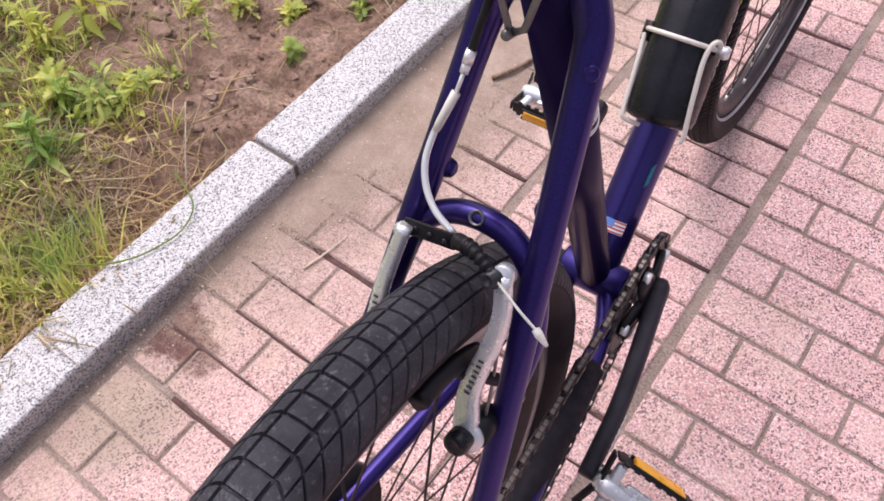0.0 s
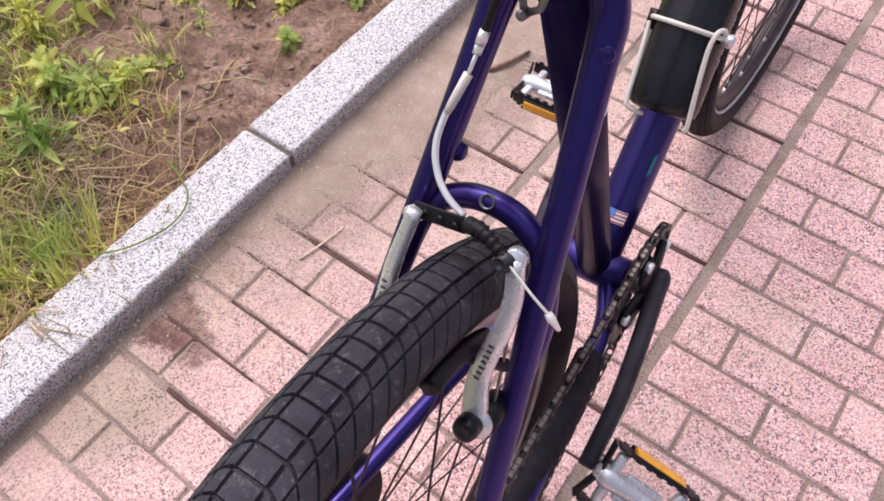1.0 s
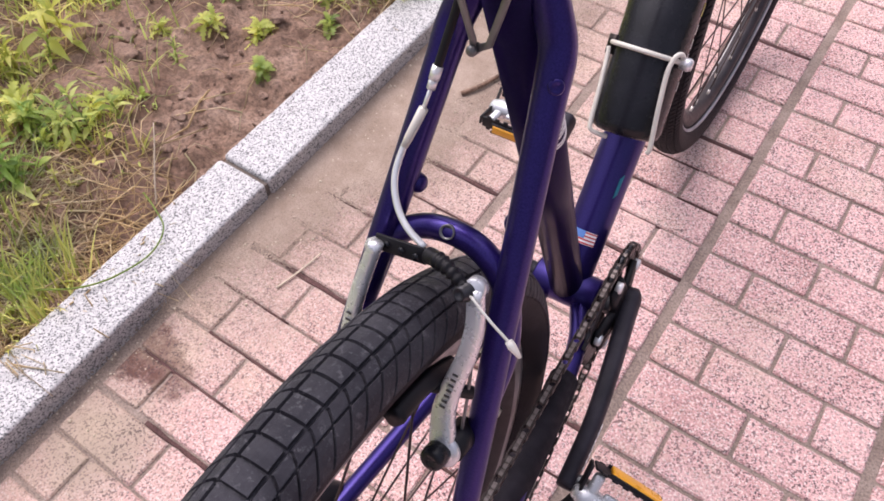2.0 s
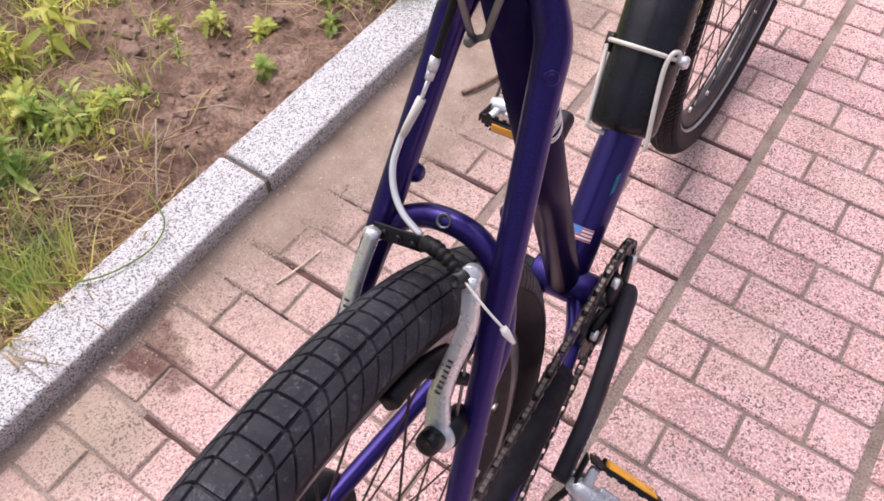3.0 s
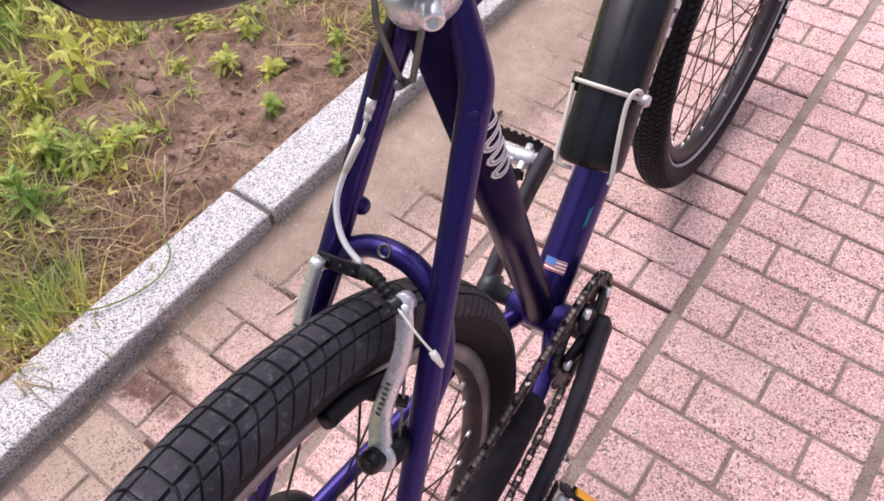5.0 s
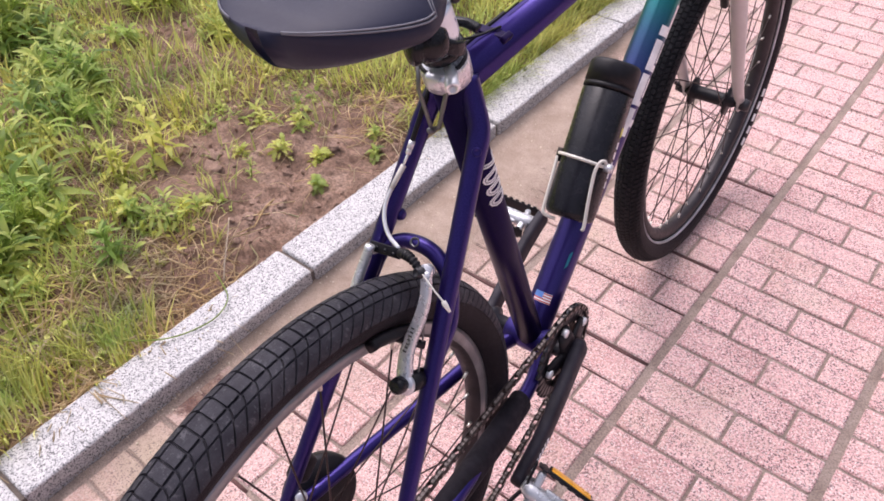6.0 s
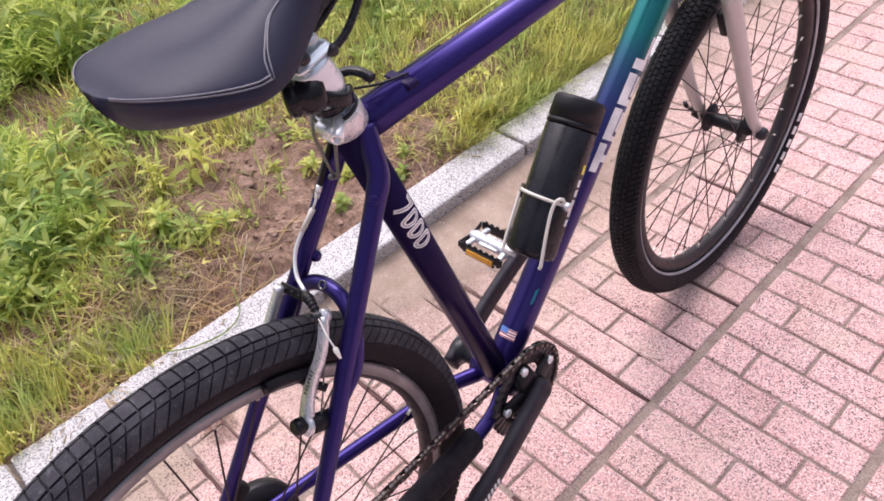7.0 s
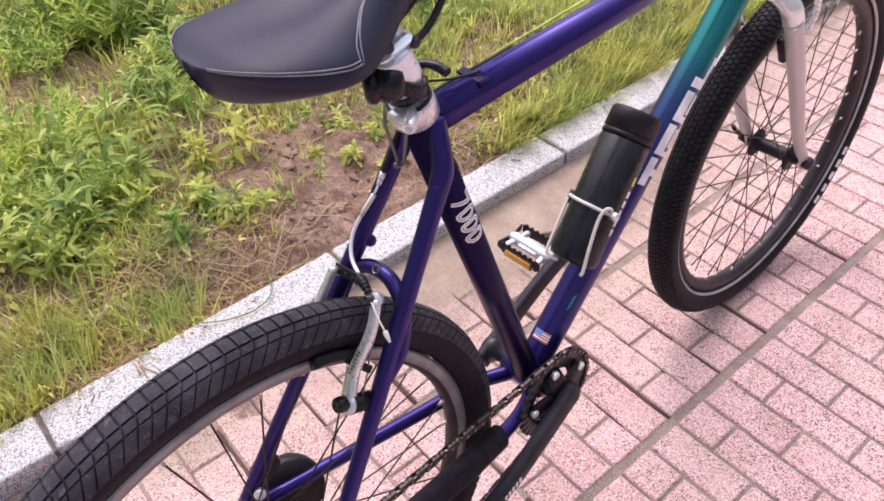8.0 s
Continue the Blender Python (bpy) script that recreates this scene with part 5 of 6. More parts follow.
# ---- the tool bottle in the cage ----
prof = [(0, 0.026), (0.003, 0.0315), (0.010, BR), (0.168, BR), (0.1685, BR - 0.0012), (0.1705, BR - 0.0012), (0.171, BR + 0.0004), (0.176, BR + 0.0004),
        (0.1765, BR - 0.0012), (0.1785, BR - 0.0012), (0.179, BR + 0.0004), (0.203, BR - 0.0002), (0.207, BR - 0.003), (0.2075, BR - 0.010), (0.204, BR - 0.012)]
bottle = thing("tool_bottle", "black plastic tool bottle held in a white wire cage", "bottle", BIKE)
body = part("bottle_body", lathe(prof[:4] + [(0.169, BR - 0.001), (0.170, BR - 0.004)], B_LOW, b_dir, 48), M_GLOSS, bottle)
part("bottle_lid", lathe([(0.1695, BR - 0.0015), (0.171, BR)] + prof[6:], B_LOW, b_dir, 48), M_BLACK, bottle, "satin black screw lid")
marks = []
for k in range(5):
    marks.append(wrapped(flat_grid(0.050 + k * 0.013, 0.059 + k * 0.013, -0.004, 0.004), B_LOW, b_dir, (1, 0, 0) if False else b_side - b_out * 0.1, BR))
part("bottle_print", join(*marks), M_DECAL, bottle, "pale printed marks", smooth=False)
part("bottle_print", wrapped(flat_grid(0.118, 0.130, -0.004, 0.004), B_LOW, b_dir, b_side - b_out * 0.1, BR), M_YELLOW, bottle, "yellow printed mark", smooth=False)

# ---- plants, straw, clods ----
rng = random.Random(7)


def blade(base, height, lean, turn, width, curl=0.5, segs=4):
    """A tapering, bending grass blade."""
    d = Vector((math.cos(turn), math.sin(turn), 0))
    side = Vector((-d.y, d.x, 0))
    verts, faces = [], []
    pos = Vector(base)
    ang = lean
    for i in range(segs + 1):
        t = i / segs
        w = width * (1 - t) ** 0.7 * (0.6 + 0.4 * min(1, t * 4)) / 2
        verts += [pos - side * w, pos + side * w]
        ang2 = min(1.9, ang + curl * t * t)
        pos = pos + (Vector((0, 0, 1)) * math.cos(ang2) + d * math.sin(ang2)) * (height / segs)
    for i in range(segs):
        faces.append((2 * i, 2 * i + 1, 2 * i + 3, 2 * i + 2))
    return verts, faces


def leaf(base, length, width, turn, rise, droop=0.6, fold=0.25):
    """A pointed leaf with a folded midrib, bending down to its tip."""
    d = Vector((math.cos(turn), math.sin(turn), 0))
    side = Vector((-d.y, d.x, 0))
    verts, faces = [], []
    pos, ang = Vector(base), rise
    outline = (0.12, 0.75, 1.0, 0.85, 0.5, 0.04)
    for i, w in enumerate(outline):
        up = Vector((0, 0, 1)) * math.cos(ang) - d * math.sin(ang)
        half = width * w / 2
        verts += [pos - side * half + up * half * fold, pos.copy(), pos + side * half + up * half * fold]
        pos = pos + (d * math.cos(ang) + Vector((0, 0, 1)) * math.sin(ang)) * (length / 5)
        ang -= droop / 5
    for i in range(5):
        for k in range(2):
            faces.append((3 * i + k, 3 * i + k + 1, 3 * i + k + 4, 3 * i + k + 3))
    return verts, faces


class Pile:
    """Gathers many small pieces into one mesh."""

    def __init__(self):
        self.v, self.f = [], []

    def add(self, geo):
        b = len(self.v)
        self.v += [tuple(q) for q in geo[0]]
        self.f += [tuple(i + b for i in q) for q in geo[1]]

    def make(self, name, material, label, category, kind="stuff", group=""):
        return tagged(mesh_object(name, self.v, self.f, material, smooth=True), label, category, group, kind)


def tuft(pile, x, y, count, height, spread, width=0.004, lean=(0.05, 0.7), over=False):
    for _ in range(count):
        a = rng.uniform(0, 2 * math.pi)
        r = spread * math.sqrt(rng.random())
        px, py = x + r * math.cos(a), y + r * math.sin(a)
        if px > KERB_OUT - 0.004:
            px = KERB_OUT - 0.004 - rng.random() * 0.02
        h = height * rng.uniform(0.5, 1.15)
        turn = a + rng.uniform(-0.9, 0.9) if not over else rng.uniform(-0.9, 0.9)
        if not over and y < 0.25 and px > KERB_OUT - 0.10 and math.cos(turn) > -0.2:
            turn = math.pi - 0.6 * turn
        pile.add(blade((px, py, soil_height(px, py) - 0.003), h, rng.uniform(*lean), turn, width * rng.uniform(0.7, 1.3), rng.uniform(0.3, 1.2)))


# low leafy ground cover between the tufts
herbs = Pile()
# short green grass: sparse by the bare patch, thick ahead of it and on the far side
grass, yellow, straw = Pile(), Pile(), Pile()


def cover(x, y):
    """How thickly grass stands at a place, from bare to full."""
    d = KERB_OUT - x
    ahead = max(0.0, min(1.0, (y - 0.22) / 0.25))
    behind = max(0.0, min(1.0, (-0.50 - y) / 0.2))
    away = max(0.0, min(1.0, (d - 0.16 - 0.09 * math.sin(y * 5 + 1)) / 0.25))
    gaps = noise.noise(Vector((x * 3.1, y * 3.1, 21))) + 0.5 * noise.noise(Vector((x * 7.0, y * 7.0, 4)))
    thin = 1.0 - 0.85 * max(0.0, min(1.0, (gaps - 0.10) / 0.2)) * (1.0 - ahead * 0.8)
    for bx, by, br in ((-1.90, -0.46, 0.22), (-1.42, -0.24, 0.15), (-1.15, -0.12, 0.16), (-1.55, 0.05, 0.16)):
        thin = min(thin, max(0.12, (math.hypot(x - bx, y - by) - br * 0.6) / (br * 0.6)))
    return max(ahead, 0.75 * behind, away * 0.85) * thin


for _ in range(9000):
    y = rng.uniform(-1.3, 2.2)
    x = KERB_OUT - 0.004 - rng.random() ** 1.25 * 1.5
    c = cover(x, y) * (0.35 + 0.65 * (noise.noise(Vector((x * 4, y * 4, 1))) > -0.12))
    if rng.random() > c:
        continue
    dry = rng.random()
    near = KERB_OUT - x < 0.22
    pile = yellow if (dry < (0.55 if near else 0.22)) else grass
    tuft(pile, x, y, rng.randint(5, 9), rng.uniform(0.035, 0.085) * (1.35 if y > 0.3 else 0.9), 0.035, 0.0042, (0.1, 0.9), over=near and y > 0.25 and rng.random() < 0.5)
for _ in range(5200):
    y = rng.uniform(-1.6, 7.0)
    x = -1.3 - rng.random() ** 1.3 * 4.0
    if y > 2.2:
        x = KERB_OUT - 0.01 - rng.random() ** 1.2 * 4.5
    if noise.noise(Vector((x * 1.6, y * 1.6, 5))) < -0.28:
        continue
    tuft(grass if rng.random() < 0.7 else yellow, x, y, rng.randint(6, 9), rng.uniform(0.06, 0.15), 0.07, 0.0065, (0.1, 0.8))
# coarse tufts over the rest of the field
for _ in range(5200):
    y = rng.uniform(-8.0, 14.0)
    x = KERB_OUT - 0.02 - rng.random() * 7.0
    if -1.4 < y < 3.0 and x > -3.0:
        continue
    tuft(grass if rng.random() < 0.7 else yellow, x, y, 6, rng.uniform(0.08, 0.18), 0.16, 0.011, (0.2, 1.0))
for x, y, n, h in ((-0.80, 0.33, 40, 0.10), (-0.83, 0.49, 60, 0.13), (-0.80, 0.62, 60, 0.13), (-0.84, 0.80, 60, 0.12), (-0.79, 0.95, 50, 0.12), (-0.80, -0.62, 40, 0.07), (-0.84, -0.80, 60, 0.10), (-0.80, -0.92, 50, 0.10), (-0.90, -0.70, 50, 0.11)):
    tuft(yellow, x, y, n, h, 0.07, 0.0042, (0.2, 1.1), over=False)
for _ in range(20000):
    y = rng.uniform(-1.4, 2.0)
    x = KERB_OUT - 0.012 - rng.random() ** 1.1 * 1.7
    c = cover(x, y)
    if c < 0.25 or rng.random() > c * (0.15 + 0.85 * (noise.noise(Vector((x * 6, y * 6, 7))) > 0.02)):
        continue
    ln = rng.uniform(0.008, 0.028)
    herbs.add(leaf((x, y, soil_height(x, y) + rng.random() ** 2 * 0.03 * c), ln, ln * rng.uniform(0.35, 0.6), rng.uniform(0, 6.28), rng.uniform(-0.1, 0.8), rng.uniform(0.3, 1.2)))
# long blades arching out over the kerb ahead of the bare patch, drier ones behind it
for _ in range(190):
    y = 0.27 + rng.random() ** 1.2 * 2.2
    tuft(yellow if rng.random() < 0.6 else grass, KERB_OUT - 0.012 - rng.random() * 0.10, y, rng.randint(9, 15), rng.uniform(0.09, 0.17), 0.03, 0.0042, (0.25, 1.0), over=True)
for _ in range(60):
    y = rng.uniform(-1.1, -0.52)
    tuft(yellow if rng.random() < 0.5 else grass, KERB_OUT - 0.012 - rng.random() * 0.12, y, rng.randint(6, 10), rng.uniform(0.06, 0.11), 0.03, 0.0036, (0.2, 0.9))
for x, y, n, h in ((-0.875, -0.60, 34, 0.08), (-0.83, -0.61, 30, 0.07), (-0.77, -0.64, 26, 0.06), (-0.90, -0.53, 26, 0.07), (-1.0, -0.49, 34, 0.09), (-1.07, -0.42, 34, 0.09), (-0.94, -0.80, 50, 0.11), (-0.81, -0.78, 40, 0.09), (-0.80, -0.88, 44, 0.10), (-0.95, -0.68, 40, 0.10), (-1.02, -0.58, 36, 0.09)):
    tuft(grass, x, y, n, h, 0.05, 0.0046, (0.2, 1.0))
herbs.make("ground_cover", M_LIGHTLEAF, "low pale green ground cover among the grass", "ground cover")
grass.make("grass", M_GRASS, "thick green grass growing on the soil bed", "grass")
yellow.make("grass", leaf_material("yellowing_grass", (0.17, 0.19, 0.035), (0.46, 0.48, 0.10), (0.70, 0.65, 0.23)), "yellowing grass tufts along the kerb", "grass")


def straw_bit(x, y, length, turn, z=0.0):
    pts = []
    bend = rng.uniform(-1.2, 1.2)
    lift = rng.random() ** 3 * 0.025
    px, py = x, y
    for i in range(4):
        pts.append(Vector((px, py, z + (soil_height(px, py) if px < KERB_OUT else KERB_TOP) + 0.002 + rng.random() * 0.005 + lift * math.sin(i / 3 * math.pi))))
        px += math.cos(turn + bend * i / 3) * length / 3
        py += math.sin(turn + bend * i / 3) * length / 3
        if px > KERB_OUT - 0.003:
            px = KERB_OUT - 0.003
    return sweep(pts, 0.0005 + rng.random() ** 3 * 0.0012, 4)


for _ in range(620):
    y = rng.uniform(-0.95, 0.45)
    x = KERB_OUT - 0.01 - rng.random() ** 1.5 * 0.95
    if x > -1.0 and -0.33 < y < 0.20 and rng.random() < 0.82:
        continue
    straw.add(straw_bit(x, y, rng.uniform(0.03, 0.10), rng.uniform(0, 6.28)))
for cx, cy, n in ((-0.82, -0.44, 60), (-0.84, -0.58, 170), (-0.92, -0.50, 90), (-0.90, -0.36, 60), (-1.0, -0.62, 60), (-0.86, 0.30, 60), (-1.15, -0.35, 50), (-0.80, -0.72, 120), (-1.45, -0.45, 60), (-1.35, -0.28, 50), (-1.5, 0.05, 50), (-1.3, 0.15, 40), (-1.05, 0.25, 50), (-1.90, -0.46, 90), (-1.42, -0.24, 60), (-0.88, -0.66, 120), (-0.80, -0.52, 90), (-1.0, -0.44, 60), (-0.79, 0.37, 70)):
    for _ in range(n):
        straw.add(straw_bit(cx + rng.gauss(0, 0.06), cy + rng.gauss(0, 0.08), rng.uniform(0.04, 0.15), rng.uniform(0, 6.28)))
straw.make("straw", M_STRAW, "dry straw and dead stems lying on the soil", "straw")


LEAVES = {}


def lobed_leaf(wide, rise, droop):
    """A toothed leaf of unit length: side lobes point forward along a bent midrib."""
    outline = (0.05, 0.55, 0.30, 0.95, 0.42, 1.0, 0.45, 0.80, 0.32, 0.45, 0.02)
    verts, faces = [], []
    pos, ang = Vector((0, 0, 0)), rise
    n = len(outline) - 1
    for i, w in enumerate(outline):
        d = Vector((math.cos(ang), 0, math.sin(ang)))
        up = Vector((-math.sin(ang), 0, math.cos(ang)))
        half = wide * w / 2
        tip = d * (0.06 if i % 2 else 0.0)
        verts += [pos + Vector((0, -half, 0)) + up * half * 0.3 + tip, pos.copy(), pos + Vector((0, half, 0)) + up * half * 0.3 + tip]
        pos = pos + d / n
        ang -= droop / n
    for i in range(n):
        for k in range(2):
            faces.append((3 * i + k, 3 * i + k + 1, 3 * i + k + 4, 3 * i + k + 3))
    return verts, faces


def lance_leaf(wide, rise, droop):
    """A smooth lance-shaped leaf of unit length with a folded midrib, arching over to its tip."""
    outline = (0.10, 0.45, 0.82, 1.0, 0.92, 0.68, 0.36, 0.03)
    verts, faces = [], []
    pos, ang = Vector((0, 0, 0)), rise
    n = len(outline) - 1
    for i, w in enumerate(outline):
        d = Vector((math.cos(ang), 0, math.sin(ang)))
        up = Vector((-math.sin(ang), 0, math.cos(ang)))
        half = wide * w / 2
        verts += [pos + Vector((0, -half, 0)) + up * half * 0.35, pos.copy(), pos + Vector((0, half, 0)) + up * half * 0.35]
        pos = pos + d / n
        ang -= droop / n * (0.5 + i / n)
    for i in range(n):
        for k in range(2):
            faces.append((3 * i + k, 3 * i + k + 1, 3 * i + k + 4, 3 * i + k + 3))
    return verts, faces


def leaf_data(wide, k, material):
    key = (wide, k, material.name)
    if key not in LEAVES:
        shape = lance_leaf if wide < 0.3 else lobed_leaf
        v, f = shape(wide * (0.85 + 0.12 * k), (0.15, 0.45, 0.75, 1.05)[k], (0.9, 1.2, 0.7, 1.4)[k])
        ob = mesh_object("leaf", v, f, material)
        LEAVES[key] = ob.data
        bpy.data.objects.remove(ob)
    return LEAVES[key]


def weed(x, y, size, leaves, material, label, tall=0.5, wide=0.32, group="weeds on the soil bed"):
    """A leafy weed: leaves set in whorls up short stems."""
    z0 = soil_height(x, y) - 0.003
    root = thing("weed", label, "weed", pose(x, y, z0), group)
    stems = max(1, leaves // 12)
    for s in range(stems):
        sx, sy = rng.gauss(0, size * 0.22), rng.gauss(0, size * 0.22)
        sx = min(sx, KERB_OUT - 0.03 - x)
        h = size * tall * rng.uniform(0.6, 1.2)
        low = Vector((sx, sy, -0.008))
        top = Vector((sx + rng.gauss(0, 0.1) * size, sy + rng.gauss(0, 0.1) * size, h))
        part("stem", sweep([low, low.lerp(top, 0.5) + Vector((rng.gauss(0, 0.04), rng.gauss(0, 0.04), 0)) * size, top], [0.0022, 0.0017, 0.0010], 5), material, root)
        for i in range(leaves // stems):
            t = (i + 0.5) / (leaves / stems)
            ln = size * rng.uniform(0.28, 0.55) * (1.1 - 0.5 * t)
            k = min(3, int(4 * t * rng.uniform(0.4, 1.2)))
            ob = new("leaf", leaf_data(wide, k, material))
            ob.parent = root
            turn = i * 137.5 + rng.uniform(-25, 25)
            ob.matrix_basis = Matrix.Translation(low.lerp(top, 0.1 + 0.9 * t)) @ pose(0, 0, 0, rng.uniform(-20, 20), rng.uniform(-15, 15), turn) @ Matrix.Scale(ln, 4)
    return root


GREEN = "green leafy weed growing from the soil bed"
LUSH = "lush clump of lance-shaped bright green leaves"
LIGHT = "pale yellow-green weed with small leaves on bare soil"
for x, y, size, n, m, lab, tall, wide in (
        (-1.245, -0.226, 0.17, 40, M_LIGHTLEAF, GREEN, 0.8, 0.25), (-1.11, -0.31, 0.13, 30, M_LIGHTLEAF, LIGHT, 0.4, 0.42),
        (-0.965, -0.245, 0.10, 34, M_LEAF, GREEN, 0.55, 0.26), (-1.02, -0.29, 0.09, 24, M_LIGHTLEAF, LIGHT, 0.3, 0.45),
        (-0.99, -0.475, 0.13, 34, M_LEAF, GREEN, 0.6, 0.25), (-0.975, -0.105, 0.06, 18, M_LEAF, GREEN, 0.8, 0.2),
        (-0.855, 0.005, 0.07, 16, M_LEAF, GREEN, 0.3, 0.75), (-0.90, 0.045, 0.06, 14, M_LIGHTLEAF, LIGHT, 0.3, 0.5),
        (-1.04, 0.06, 0.08, 22, M_LIGHTLEAF, LIGHT, 0.4, 0.5), (-1.10, 0.14, 0.10, 26, M_LEAF, GREEN, 0.5, 0.35),
        (-0.98, -0.20, 0.05, 12, M_LIGHTLEAF, LIGHT, 0.3, 0.6), (-1.376, -0.541, 0.20, 60, M_LEAF, GREEN, 0.7, 0.22),
        (-1.25, -0.62, 0.18, 50, M_LEAF, GREEN, 0.6, 0.22), (-1.20, -0.71, 0.15, 44, M_LEAF, GREEN, 0.6, 0.2),
        (-1.185, -0.49, 0.14, 44, M_LEAF, GREEN, 0.6, 0.22), (-1.21, -0.22, 0.08, 22, M_LEAF, GREEN, 0.8, 0.22),
        (-1.03, -0.36, 0.08, 24, M_LIGHTLEAF, LIGHT, 0.35, 0.45), (-2.25, -0.25, 0.36, 80, M_LEAF, GREEN, 0.9, 0.18),
        (-2.15, -0.02, 0.32, 70, M_LEAF, GREEN, 0.9, 0.18), (-2.45, -0.45, 0.30, 60, M_LEAF, GREEN, 0.8, 0.18),
        (-1.62, -0.62, 0.18, 44, M_LEAF, GREEN, 0.6, 0.22), (-1.55, 0.35, 0.14, 40, M_LIGHTLEAF, LIGHT, 0.35, 0.5),
        (-1.38, 0.62, 0.13, 40, M_LEAF, GREEN, 0.35, 0.55), (-1.30, 0.45, 0.11, 36, M_LEAF, GREEN, 0.35, 0.5),
        (-1.70, 0.75, 0.16, 44, M_LEAF, GREEN, 0.4, 0.5), (-0.82, 0.155, 0.07, 24, M_LEAF, GREEN, 0.3, 0.5),
        (-0.86, 0.22, 0.07, 26, M_LEAF, GREEN, 0.3, 0.5), (-1.48, -0.30, 0.12, 30, M_LIGHTLEAF, LIGHT, 0.5, 0.3),
        (-1.07, -0.62, 0.10, 30, M_LEAF, GREEN, 0.9, 0.12), (-1.80, 0.10, 0.14, 34, M_LIGHTLEAF, LIGHT, 0.4, 0.4),
        (-1.44, -0.66, 0.22, 90, M_LEAF, LUSH, 0.6, 0.20), (-1.32, -0.46, 0.21, 90, M_LEAF, LUSH, 0.55, 0.19),
        (-1.50, -0.50, 0.22, 84, M_LEAF, LUSH, 0.65, 0.20), (-1.22, -0.58, 0.19, 80, M_LEAF, LUSH, 0.5, 0.19),
        (-1.60, -0.70, 0.24, 84, M_LEAF, LUSH, 0.65, 0.18), (-1.35, -0.80, 0.20, 72, M_LEAF, LUSH, 0.55, 0.20),
        (-1.12, -0.68, 0.15, 56, M_LEAF, LUSH, 0.5, 0.19), (-1.24, -0.285, 0.11, 48, M_LIGHTLEAF, GREEN, 0.75, 0.20),
        (-1.03, 0.02, 0.09, 30, M_LIGHTLEAF, LIGHT, 0.35, 0.45), (-0.93, 0.075, 0.08, 26, M_LIGHTLEAF, LIGHT, 0.35, 0.42),
        (-0.975, 0.055, 0.07, 22, M_LIGHTLEAF, LIGHT, 0.3, 0.5), (-1.09, -0.05, 0.07, 22, M_LIGHTLEAF, LIGHT, 0.3, 0.4),
        (-1.00, -0.20, 0.07, 20, M_LIGHTLEAF, LIGHT, 0.3, 0.55), (-1.16, 0.06, 0.10, 30, M_LIGHTLEAF, LIGHT, 0.4, 0.35),
        (-1.06, -0.36, 0.11, 44, M_LEAF, GREEN, 0.6, 0.20), (-1.03, -0.315, 0.10, 40, M_LEAF, GREEN, 0.5, 0.24)):
    weed(x, y, size, n, m, lab, tall, wide)

# dense leafy growth away from the kerb, past counting
thicket = Pile()
for _ in range(120):
    while True:
        x, y = KERB_OUT - 0.35 - rng.random() ** 1.1 * 2.6, rng.uniform(-1.3, 1.8)
        if rng.random() < cover(x, y) and noise.noise(Vector((x * 2.0, y * 2.0, 11))) > 0.0 and (KERB_OUT - x > 0.75 or y < -0.5):
            break
    size = rng.uniform(0.09, 0.19)
    stems = rng.randint(4, 8)
    for _ in range(stems):
        turn0, r = rng.uniform(0, 6.28), size * 0.45 * math.sqrt(rng.random())
        sx, sy = x + r * math.cos(turn0), y + r * math.sin(turn0)
        high = size * rng.uniform(0.35, 0.85)
        for i in range(9):
            t = (i + 0.5) / 9
            v, f = lance_leaf(rng.uniform(0.15, 0.22), rng.uniform(0.15, 0.6) + 0.7 * t * t, rng.uniform(0.6, 1.4))
            m = pose(sx, sy, soil_height(sx, sy) + high * t, rng.uniform(-20, 20), 0, i * 137.5 + rng.uniform(-25, 25)) @ Matrix.Scale(size * rng.uniform(0.35, 0.6) * (1.1 - 0.45 * t), 4)
            thicket.add(moved((v, f), m))
thicket.make("undergrowth", M_LEAF, "bright green leafy undergrowth crowding the soil bed", "undergrowth")
